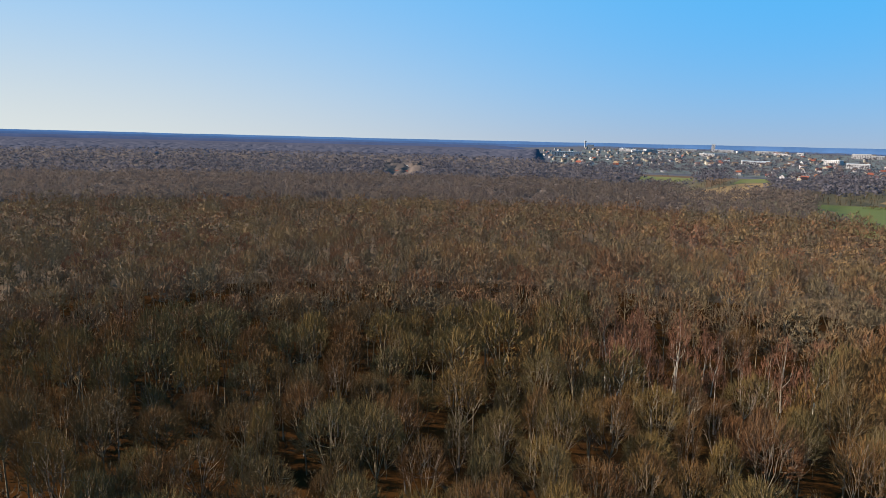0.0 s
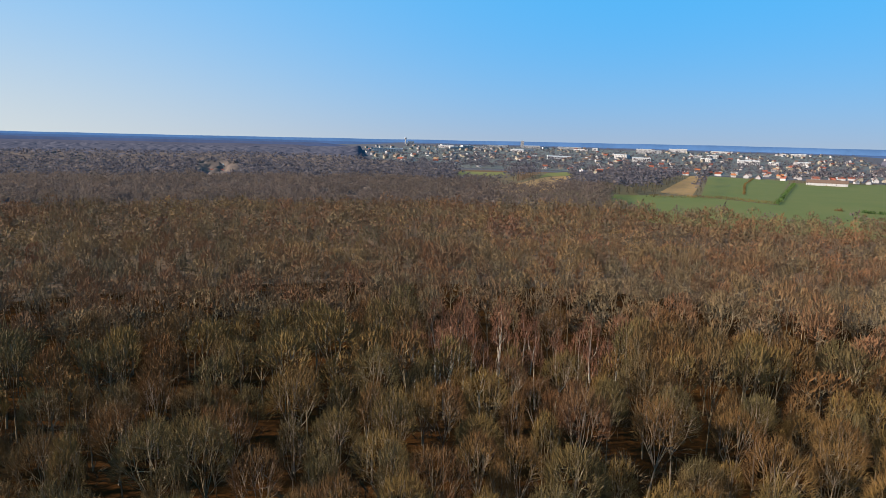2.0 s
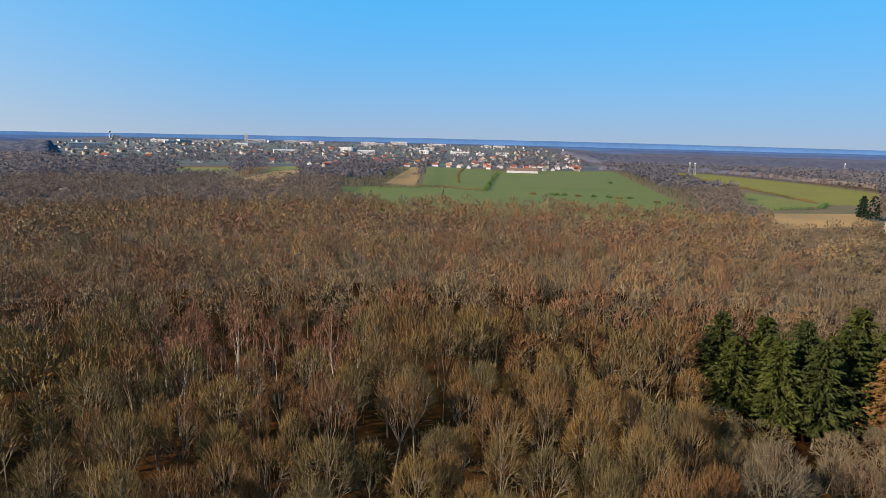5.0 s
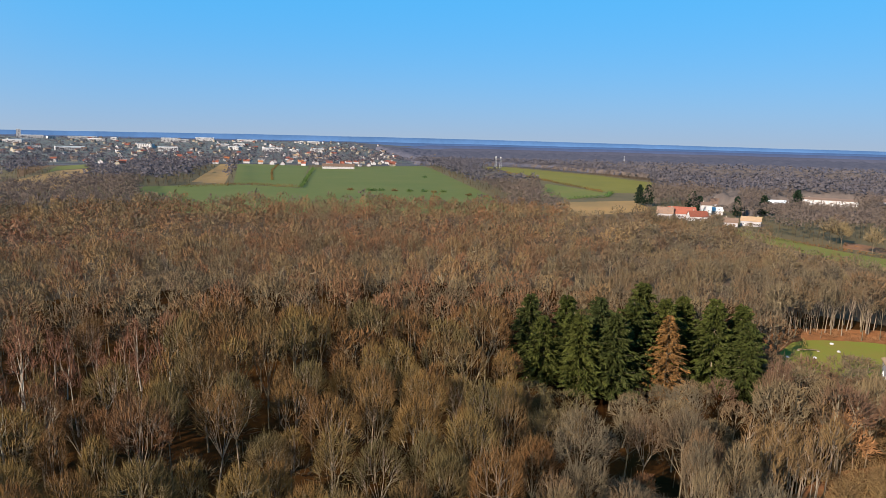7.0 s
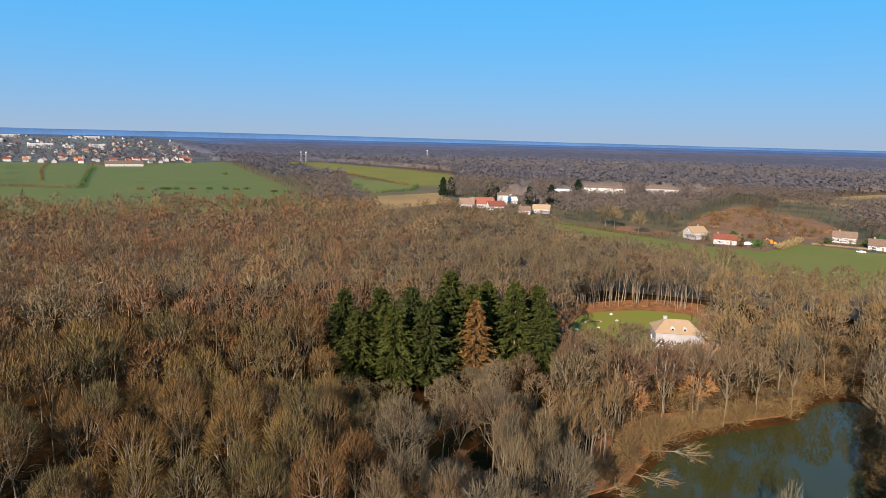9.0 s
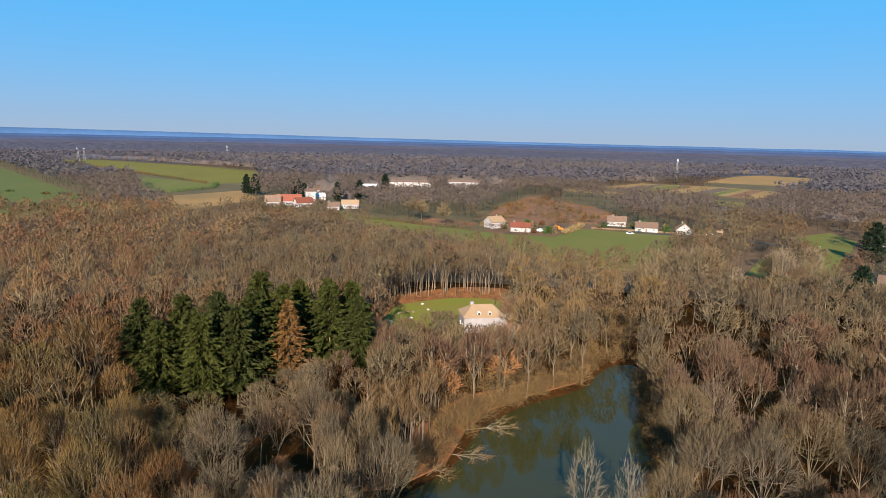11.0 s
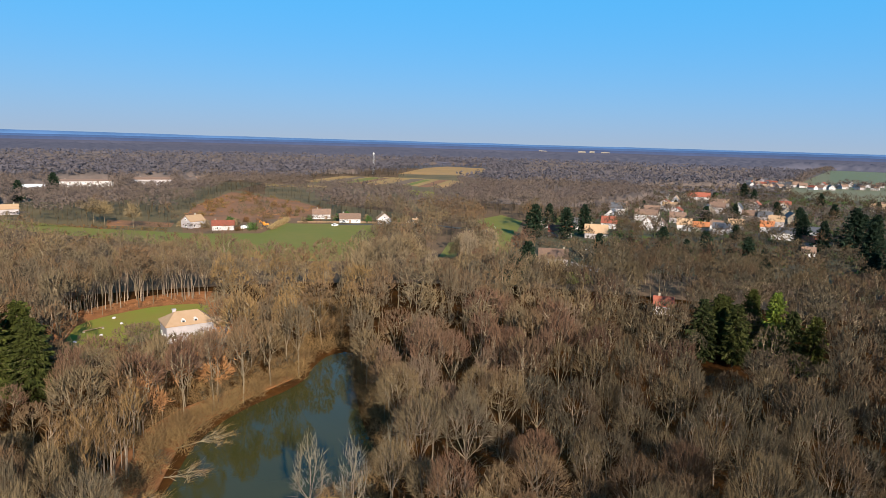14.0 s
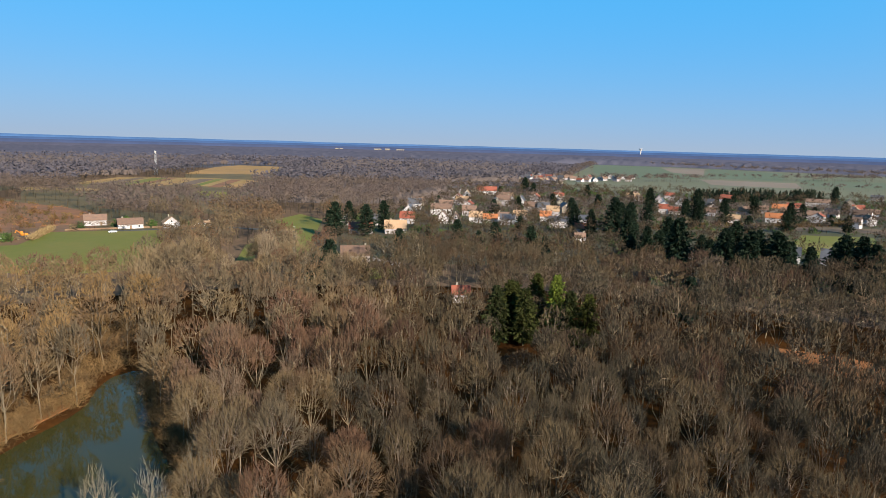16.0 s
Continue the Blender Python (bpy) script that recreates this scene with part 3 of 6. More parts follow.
def bare_tree(seed, h, cr, limbs, branches, twigs, width, twig_len=1.4, deep=0.31, sides=4, bough=0.1, fuzz=0.35, wood=1, spray=0.27, rods=False, low=-0.4, coat=1.3, soft=False):
    """A leafless broadleaf: a trunk that forks into limbs, branches that leave the limbs towards a lobed dome, and sprays of twigs on them.
    h height, cr crown radius, deep half the crown's depth as a part of the height."""
    rng = np.random.default_rng(seed)
    s = Soup()
    lean = rng.normal(0, 0.02, 2) * h
    fork = np.array([lean[0], lean[1], h * (0.34 + rng.uniform(-0.07, 0.05))])
    r = 0.0085 * h + 0.02
    if limbs:
        s.sticks([(0, 0, -0.3), fork * 0.5], [fork * 0.5, fork], [r * 1.3, r * 0.95], [r * 0.95, r * 0.75], 0, sides)
    else:
        s.sticks([(0, 0, -0.3)], [fork], r * 1.2, r * 0.7, 0, sides)
    size = np.array([cr, cr, h * deep])
    cen = np.array([lean[0], lean[1], h * (1 - deep)])
    lobe = unit(rng.normal(size=(8, 3)) * [1, 1, 0.8] + [0, 0, 0.4])

    def shell(way):
        bulge = 0.84 + 0.16 * np.clip((np.max(way @ lobe.T, axis=1) - 0.62) * 3.6, 0, 1)
        return cen + way * size * bulge[:, None]

    def ways(n, least):
        u, az = rng.uniform(least, 1.0, n), rng.uniform(0, 6.2832, n)
        c = np.sqrt(1 - u * u)
        return np.stack([np.cos(az) * c, np.sin(az) * c, u], 1)

    # limbs, each with a knee
    k = max(limbs, 3)
    u, az = np.linspace(-0.05, 0.97, k), np.arange(k) * 2.4 + rng.normal(0, 0.35, k)
    c = np.sqrt(1 - u * u)
    aim = np.stack([np.cos(az) * c, np.sin(az) * c, u], 1)
    end = cen + (shell(aim) - cen) * 0.78
    knee = fork * 0.52 + end * 0.48 + rng.normal(0, 0.03 * h, (k, 3)) + (end - fork) * [[0.1, 0.1, -0.04]]
    if limbs:
        s.sticks(np.concatenate([np.repeat(fork[None], k, 0), knee]), np.concatenate([knee, end]), np.repeat([r * 0.5, r * 0.3], k), np.repeat([r * 0.3, r * 0.1], k), 0, 3)
    # branches leave the limb that grows their way
    way = ways(branches, low)
    tip = cen + (shell(way) - cen) * rng.uniform(0.78, 1.0, branches)[:, None]
    j = np.argmax(way @ aim.T + rng.normal(0, 0.12, (branches, k)), axis=1)
    f = rng.uniform(0.0, 1.0, branches)[:, None]
    root = knee[j] * (1 - f) + end[j] * f
    gap = tip - root
    if rods:
        mid = root + gap * 0.5 + rng.normal(0, 0.07, (branches, 3)) * np.linalg.norm(gap, axis=1)[:, None]
        q = bough * rng.uniform(0.35, 0.7, branches)
        s.sticks(np.concatenate([root, mid]), np.concatenate([mid, tip]), np.concatenate([q, q * 0.65]), np.concatenate([q * 0.65, q * 0.25]), wood, 3)
    else:
        s.blades(root, gap, np.linalg.norm(gap, axis=1), bough * rng.uniform(0.7, 1.4, branches), rng, wood)
    # fine sprays that fan up and out along the branches, and a coat of twigs over the dome
    heart = fork + (cen - fork) * 0.3
    n = int(twigs * (1 - fuzz))
    j = rng.integers(0, branches, n)
    p = root[j] + gap[j] * rng.uniform(0.15, 1.0, n)[:, None] ** 0.7
    d = 0.5 * unit(gap[j]) + 0.6 * unit(p - heart) + [0, 0, 0.15] + rng.normal(0, 1, (n, 3)) * spray
    s.blades(p, d, twig_len * rng.uniform(0.6, 1.5, n), width * rng.uniform(0.6, 1.4, n), rng, 1)
    n = twigs - n
    if n:
        rim = shell(unit(ways(n, low * 0.5) + rng.normal(0, 0.05, (n, 3))))
        out = unit(rim - heart)
        p = cen + (rim - cen) * (1 - 0.25 * rng.uniform(0, 1, n) ** 1.5)[:, None] - out * (twig_len * 0.8)
        d = out * 0.35 + rng.normal(0, 0.7, (n, 3)) if soft else out + rng.normal(0, 1, (n, 3)) * spray * 1.3
        s.blades(p, d, twig_len * rng.uniform(0.7, 1.3, n), coat * width * rng.uniform(0.6, 1.4, n), rng, 1, out if soft else None)
    return s.arrays()


def far_tree(seed, h, cr, boughs, blades, width, length, deep=0.31, bough=0.25):
    """A leafless tree for the distance, with coarser sprays."""
    return bare_tree(seed, h, cr, 0, boughs, blades, width, length, deep, 3, bough, 0.85, 1, 0.3, coat=1.2, soft=True)


def spruce(seed, h, br, sprays=9, needle=1, gap=0.12, droop=0.25, width=0.34):
    """A conifer: a stem with whorls of drooping boughs that carry sprays of needles."""
    rng = np.random.default_rng(seed)
    s = Soup()
    s.sticks([(0, 0, -0.3)], [(0, 0, h)], 0.012 * h, 0.02, 0, 5)
    ph = rng.uniform(0, 6.28)
    z = gap * h
    while z < h * 0.985:
        f = (z - gap * h) / (h * (1 - gap))
        reach = br * (1 - f) ** 0.62 * (0.55 + 0.45 * min(1, f * 8)) + 0.25
        n = int(rng.integers(6, 9))
        az = rng.uniform(0, 6.28) + np.arange(n) * 6.283 / n + rng.normal(0, 0.2, n)
        ln = reach * rng.uniform(0.5, 1.2, n) * (1 + 0.24 * np.sin(az + ph))
        p = np.stack([0 * az, 0 * az, z + rng.normal(0, 0.15, n)], 1)
        o = np.stack([np.cos(az), np.sin(az), 0 * az], 1)
        e = p + o * ln[:, None]
        e[:, 2] += ln * (0.35 * f - droop) + 0.1
        s.sticks(p, e, 0.035, 0.012, 0, 3)
        j = np.repeat(np.arange(n), sprays)
        t = rng.uniform(0.15, 1.02, len(j))[:, None]
        q = p[j] + (e[j] - p[j]) * t
        side = np.stack([-o[j][:, 1], o[j][:, 0], 0 * j], 1) * rng.choice([-1, 1], len(j))[:, None]
        d = 0.7 * o[j] + 0.8 * side * rng.uniform(0.2, 1, len(j))[:, None] + np.stack([0 * j, 0 * j, rng.uniform(-0.75, 0.15, len(j))], 1)
        s.blades(q, d, rng.uniform(0.6, 1.2, len(j)) * (0.5 + 0.16 * reach), width * rng.uniform(0.7, 1.4, len(j)), rng, needle)
        z += h * rng.uniform(0.022, 0.032) * (1.15 - 0.4 * f)
    return s.arrays()


def slim_fir(seed, h, r):
    """A conifer for the distance: a stem in a coat of drooping sprays."""
    rng = np.random.default_rng(seed)
    s = Soup()
    s.sticks([(0, 0, -0.3)], [(0, 0, h)], 0.18, 0.03, 0, 3)
    f = rng.uniform(0.08, 1.0, 110)
    az = rng.uniform(0, 6.2832, 110)
    o = np.stack([np.cos(az), np.sin(az), 0 * az - 0.35], 1)
    p = np.stack([0 * az, 0 * az, h * f], 1) + o * (r * (1 - f) * 0.35)[:, None]
    s.blades(p, o + rng.normal(0, 0.2, (110, 3)), r * (1 - f) * 0.7 + 0.6, 1.1, rng, 1)
    return s.arrays()


def bush(seed, r, h, n, width, length=0.9):
    rng = np.random.default_rng(seed)
    s = Soup()
    az, u, q = rng.uniform(0, 6.283, n), rng.uniform(0, 1, n), rng.uniform(0.1, 0.9, n)
    p = np.stack([np.cos(az) * r * q, np.sin(az) * r * q, h * u * np.sqrt(1 - q * q) * 0.8], 1)
    d = np.stack([np.cos(az) * 0.6, np.sin(az) * 0.6, 0 * az + 0.5], 1) + rng.normal(0, 0.65, (n, 3))
    s.blades(p, d, length * rng.uniform(0.6, 1.4, n), width * rng.uniform(0.6, 1.4, n), rng, 1)
    return s.arrays()


def scatter(name, kits, xs, ys, scales, mats, label, seed, zs=None, category="trees", pick=None, tall=None, crowns=None):
    """Many plants out of a few kits, joined into one mesh. crowns: the width in metres that each one's crown is drawn out or in to."""
    rng = np.random.default_rng(seed)
    n = len(xs)
    if n == 0:
        return None
    pick = rng.integers(0, len(kits), n) if pick is None else pick
    turn, tint = rng.uniform(0, 6.283, n), rng.uniform(0, 1, n)
    tall = rng.uniform(0.88, 1.12, n) if tall is None else tall
    V, T, M, A, base = [], [], [], [], 0
    for k, (v, t, m) in enumerate(kits):
        w = np.nonzero(pick == k)[0]
        if len(w) == 0:
            continue
        c, s = np.cos(turn[w])[:, None], np.sin(turn[w])[:, None]
        sc = scales[w][:, None]
        lift = sc * tall[w][:, None]
        if crowns is not None:
            sc = crowns[w][:, None] / (np.hypot(v[:, 0], v[:, 1]).max() * 0.95)
        x = (v[None, :, 0] * c - v[None, :, 1] * s) * sc + xs[w][:, None]
        y = (v[None, :, 0] * s + v[None, :, 1] * c) * sc + ys[w][:, None]
        z = v[None, :, 2] * lift + (0 if zs is None else zs[w][:, None])
        V.append(np.stack([x, y, z], -1).reshape(-1, 3))
        T.append((t[None] + (np.arange(len(w)) * len(v))[:, None, None]).reshape(-1, 3) + base)
        M.append(np.tile(m, len(w)))
        A.append(np.repeat(tint[w], len(v)))
        base += len(v) * len(w)
    ob = new(name, quick_mesh(name, np.concatenate(V), np.concatenate(T), mats, np.concatenate(M), np.concatenate(A)))
    return tagged(ob, label, category, kind="stuff")


def thing_tree(name, kit, mats, label, category="tree", group="", crown="crown"):
    """One tree with its trunk and crown as parts, standing at the origin."""
    v, t, m = kit
    root = new(name)
    root["crown_radius"] = float(np.hypot(v[:, 0], v[:, 1]).max() * 0.95)
    for k, nm in ((0, "trunk"), (1, crown)):
        tt = t[m == k]
        if len(tt) == 0:
            continue
        used, inv = np.unique(tt, return_inverse=True)
        o = new(nm, quick_mesh(nm, v[used], inv.reshape(-1, 3), [mats[k]]))
        o.parent = root
    return tagged(root, label, category, group)


def place(kind, x, y, s=1.0, turn=0.0, tall=1.0, z=0.0):
    return copy_thing(kind, pose(x, y, z, 0, 0, turn) @ Matrix.Diagonal((s, s, s * tall, 1)))


def stow(kind):
    """Take the first of a kind, from which the others were copied, out of the place."""
    for o in (*kind.children_recursive, kind):
        bpy.data.objects.remove(o)

# ---- houses: where they stand ----
# x, y, width, depth, wall height, roof height, turn, wall, roof
WALLS = [RENDER_WHITE, RENDER_CREAM, RENDER_GREY]
ROOFS = [TILE_RED, TILE_BROWN, TILE_PALE, TILE_ORANGE, SLATE, ROOF_METAL]
MEADOW_HOUSES = [(400, -37, 10, 9, 4.2, 3.0, 60, 1, 2), (386, -52, 12, 8, 2.9, 2.4, 100, 0, 0), (422, -121, 12, 8, 3.4, 3.0, 105, 0, 1), (398, -133, 13.5, 9, 2.8, 3.0, 105, 0, 1), (388, -153, 9, 9, 3.2, 3.6, 15, 0, 2), (380, -172, 3.4, 3, 2.6, 1.0, 100, 0, 2)]
FARM_HOUSES = [(506, 118, 20, 12, 4.0, 4.5, 70, 1, 0), (496, 104, 13, 9, 3.6, 3.6, 60, 0, 0), (498, 128, 12, 9, 4.0, 4.2, 80, 1, 1), (542, 108, 8, 9, 8.5, 2.0, 70, 0, 1), (552, 101, 8, 6, 3.5, 2.5, 70, 0, 5), (624, 112, 17, 12, 3.2, 4.5, 75, 1, 1), (689, 116, 16, 10, 3.2, 4.0, 75, 1, 1), (479, 78, 9, 8, 3.2, 2.6, 80, 1, 1), (493, 67, 13, 9, 3.8, 2.6, 85, 1, 2)]
DEPOTS = [(728, 34, 54, 16, 5.5, 1.6, 88, 0, 1), (735, -30, 36, 14, 6.5, 2.0, 92, 1, 1), (757, -71, 14, 10, 5.5, 2.0, 95, 0, 1), (678, 73, 22, 12, 3.8, 1.8, 84, 0, 5)]
VILLAGE_A = [(340, -249, 9, 8, 3.4, 4.0, 40, 0, 4), (304, -233, 14, 8, 3.4, 3.2, 128, 1, 0), (325, -262, 6, 6, 4.4, 3.6, 125, 0, 4), (292, -250, 13, 8, 3.6, 4.4, 128, 1, 2), (360, -322, 10, 8, 4.2, 4.2, 50, 0, 4), (325, -289, 10, 8, 4.0, 3.8, 135, 0, 0), (350, -346, 16, 8, 5.0, 3.4, 140, 0, 1), (312, -310, 9, 9, 4.0, 4.4, 45, 0, 1), (305, -316, 7, 7, 3.6, 3.6, 50, 1, 1), (333, -360, 11, 8, 4.4, 3.4, 138, 1, 1)]
VILLAGE_B = [(301, -332, 9, 8, 4.4, 3.6, 138, 0, 2), (296, -342, 10, 8, 3.0, 3.0, 138, 0, 3), (292, -352, 8, 8, 4.4, 2.6, 140, 0, 1), (280, -342, 10, 8, 4.4, 3.0, 140, 0, 4), (292, -371, 10, 9, 4.0, 3.4, 142, 1, 2), (364, -463, 8, 8, 4.6, 4.6, 60, 0, 4), (331, -434, 10, 8, 4.0, 3.6, 142, 1, 1), (320, -438, 10, 8, 4.0, 3.6, 142, 1, 4), (277, -382, 8, 8, 4.2, 3.4, 144, 0, 3), (294, -415, 10, 8, 4.6, 3.6, 146, 1, 2)]
VILLAGE_C = [(252, -363, 13, 9, 4.6, 2.6, 145, 0, 4), (246, -383, 11, 8, 5.0, 2.6, 147, 0, 4), (222, -344, 7.5, 7, 4.4, 2.8, 147, 1, 0), (463, -528, 21, 10, 5.0, 4.0, 139, 0, 0), (286, -581, 8, 7, 4.6, 4.0, 70, 0, 4), (254, -521, 8, 7, 4.6, 3.4, 154, 0, 0), (245, -524, 10, 8, 3.2, 3.2, 155, 0, 0), (270, -588, 11, 8, 4.4, 4.4, 75, 0, 4), (255, -614, 11, 9, 4.2, 4.4, 157, 1, 4), (223, -539, 12, 9, 3.4, 3.8, 157, 0, 1)]
VILLAGE_D = [(208, -580, 13, 9, 3.2, 4.0, 160, 0, 1), (188, -503, 9, 8, 3.6, 2.8, 160, 0, 2), (203, -605, 12, 9, 3.6, 3.6, 161, 1, 1), (193, -622, 12, 9, 5.0, 3.4, 163, 2, 3), (190, -650, 12, 9, 4.6, 3.6, 163, 1, 0), (170, -537, 12, 9, 4.0, 3.4, 162, 0, 3), (194, -741, 22, 9, 4.6, 3.2, 165, 0, 1), (155, -589, 16, 9, 4.2, 3.4, 165, 0, 1), (130, -659, 13, 9, 4.0, 3.4, 168, 0, 1), (173, -899, 13, 9, 4.4, 3.0, 169, 0, 4)]
NEAR_VILLAGE = [(131, -293, 8, 7, 5.2, 3.0, 156, 0, 1), (100, -348, 8, 7, 4.6, 3.4, 165, 0, 4), (81, -354, 14, 9, 4.4, 4.0, 167, 1, 4), (234, -176, 13, 8, 3.4, 3.6, 125, 1, 1), (150, -159, 6, 5, 3.2, 2.4, 130, 1, 0), (204, -316, 6, 6, 3.0, 2.4, 140, 0, 1)]
WOOD_EDGE_HOUSES = [(-85, 1042, 14, 9, 5.5, 3.0, 0, 0, 1), (-62, 1046, 12, 9, 6.5, 2.6, 20, 0, 5), (-42, 1013, 20, 9, 4.0, 3.2, 0, 1, 0), (-70, 1196, 11, 9, 7.0, 3.0, 0, 0, 4), (-64, 945, 26, 10, 3.4, 3.2, 4, 1, 0), (605, 1071, 22, 10, 4.0, 3.4, 150, 2, 0), (598, 1115, 15, 9, 5.5, 3.2, 150, 1, 2)]
HAMLET = [(613, -798, 10, 8, 4.2, 3.4, 12, 0, 4), (628, -831, 13, 8, 4.0, 3.6, 86, 1, 1), (631, -847, 13, 8, 3.8, 2.8, 140, 0, 0), (635, -868, 12, 8, 4.0, 3.5, 158, 1, 4), (586, -815, 11, 8, 4.7, 3.7, 18, 0, 4), (575, -810, 11, 8, 4.2, 3.1, 91, 0, 1), (603, -866, 10, 8, 3.7, 3.7, 5, 0, 1), (604, -885, 11, 8, 4.1, 2.9, 118, 1, 1), (619, -915, 12, 8, 4.8, 2.9, 144, 0, 1), (594, -889, 11, 8, 3.4, 3.4, 137, 0, 1), (562, -862, 10, 8, 3.6, 2.8, 1, 0, 0), (555, -870, 10, 8, 3.6, 3.5, 176, 0, 1), (602, -949, 12, 8, 3.8, 3.7, 70, 1, 0), (552, -888, 11, 8, 3.9, 3.5, 43, 0, 4), (571, -939, 11, 8, 3.2, 3.2, 104, 0, 4), (563, -935, 9, 8, 4.2, 3.3, 122, 0, 1), (596, -1007, 9, 8, 4.3, 3.8, 45, 0, 1), (574, -986, 10, 8, 3.7, 3.2, 107, 0, 4), (545, -944, 13, 8, 4.3, 2.9, 90, 1, 1), (577, -1018, 11, 8, 4.3, 2.9, 58, 0, 1), (535, -963, 10, 8, 3.7, 3.5, 159, 0, 1), (575, -1047, 11, 8, 3.5, 3.6, 151, 0, 1)]
ALL_HOUSES = HAMLET + MEADOW_HOUSES + FARM_HOUSES + DEPOTS + VILLAGE_A + VILLAGE_B + VILLAGE_C + VILLAGE_D + NEAR_VILLAGE + WOOD_EDGE_HOUSES
MANOR = (181, -14)
BARN = (848, 794)

# ---- woods ----
OPEN = [GREEN_EAST, GREEN_UPPER, BROWN_STRIP, OCHRE, OCHRE_GREEN, GREEN_NORTH, YELLOW_FIELD, GREEN_NOOK, BROWN_PATCH, STRIP, HEATH_EDGE, HEATH_SMALL, PLOT_A, PLOT_B, PLOT_C, PLOT_D, PARK, PLAIN, PLAIN_B, PLAIN_C, PLAIN_D, PLAIN_E, PLAIN_F, MEADOW, TRACK]
SLOPE = [(92, 12), (104, 9), (118, 3), (122, -7), (104, -1), (92, 7)]
TIGHT = [LAWN_EDGE, RIDE, GARDEN, BARE, POND_GAP, SLOPE]
SPRUCES = [(130, 62, 20.5), (123, 55, 18), (127, 50, 19), (121, 46, 20), (129, 45, 22.5), (124, 40, 21), (133, 39, 22), (143, 40, 24), (139, 34, 22), (148, 32, 21), (141, 24, 22), (148, 20, 21), (139, 17, 19.5), (150, 26, 21), (137, 56, 20)]
DEAD_SPRUCE = (133, 31.5)
GROVE = [(110, -131, 17), (110, -137, 17.5), (104, -136, 16.5), (111, -151, 17.5), (103, -149, 17.5), (94, -143, 16.5), (90, -146, 16), (112, -142, 16)]
CEDARS_NEAR = [(199, -131), (204, -141), (296, -209), (346, -240), (308, -254), (293, -228), (336, -248)]
CEDARS_FAR = [(231, -409), (205, -376), (209, -407), (159, -333), (141, -303), (143, -292), (150, -315), (121, -299), (121, -316), (116, -315), (109, -316), (103, -309), (96, -310), (87, -302), (58, -317), (128, -305), (262, -392), (452, -581), (414, -547), (222, -494), (245, -568), (216, -563), (198, -573), (258, -503), (141, -472), (191, -793), (66, -300), (72, -312), (563, 123), (545, 113), (583, 174), (584, 166), (542, 85), (570, 69), (601, 49)]

# x, y, height of the great cedars in the village gardens
BIG_CEDARS = [(116, -253, 27), (142, -277, 19), (164, -298, 24), (194, -337, 26), (96, -252, 25), (88, -256, 25), (82, -270, 23), (57, -284, 24), (52, -281, 22), (227, -344, 19), (207, -332, 18), (70, -267, 20), (82, -191, 16), (189, -485, 20), (188, -436, 24), (144, -488, 20), (101, -262, 22), (122, -262, 21), (64, -291, 23)]


def pack(x, y, reach):
    """Crowns side by side: of the candidates, in their order, those that touch no crown chosen before."""
    cell = 2 * float(reach.max())
    grid, chosen = {}, []
    cx, cy = np.floor(x / cell).astype(int).tolist(), np.floor(y / cell).astype(int).tolist()
    X, Y, R = x.tolist(), y.tolist(), reach.tolist()
    for i in range(len(X)):
        free = True
        for u in (cx[i] - 1, cx[i], cx[i] + 1):
            for v in (cy[i] - 1, cy[i], cy[i] + 1):
                for a, b, c in grid.get((u, v), ()):
                    if (a - X[i]) ** 2 + (b - Y[i]) ** 2 < (0.77 * (c + R[i])) ** 2:
                        free = False
                        break
                if not free:
                    break
            if not free:
                break
        if free:
            chosen.append(i)
            grid.setdefault((cx[i], cy[i]), []).append((X[i], Y[i], R[i]))
    return np.array(chosen, int)


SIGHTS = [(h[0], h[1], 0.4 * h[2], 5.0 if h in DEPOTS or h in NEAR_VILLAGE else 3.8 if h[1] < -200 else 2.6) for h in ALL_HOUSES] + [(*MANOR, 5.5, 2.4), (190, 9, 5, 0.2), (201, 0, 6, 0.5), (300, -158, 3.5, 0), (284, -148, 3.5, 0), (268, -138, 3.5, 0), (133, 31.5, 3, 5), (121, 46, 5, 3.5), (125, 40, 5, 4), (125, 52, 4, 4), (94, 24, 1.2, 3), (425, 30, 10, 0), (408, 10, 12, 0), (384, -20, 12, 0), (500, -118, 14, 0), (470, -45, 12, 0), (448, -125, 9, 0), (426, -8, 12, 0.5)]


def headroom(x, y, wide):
    """How tall a tree may grow and still leave the houses and the lawn in sight from the eye."""
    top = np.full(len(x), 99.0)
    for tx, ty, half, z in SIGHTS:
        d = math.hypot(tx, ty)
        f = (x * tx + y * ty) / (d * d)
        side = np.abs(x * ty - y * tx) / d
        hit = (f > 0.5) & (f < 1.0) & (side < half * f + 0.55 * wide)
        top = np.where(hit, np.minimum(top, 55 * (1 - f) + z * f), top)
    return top


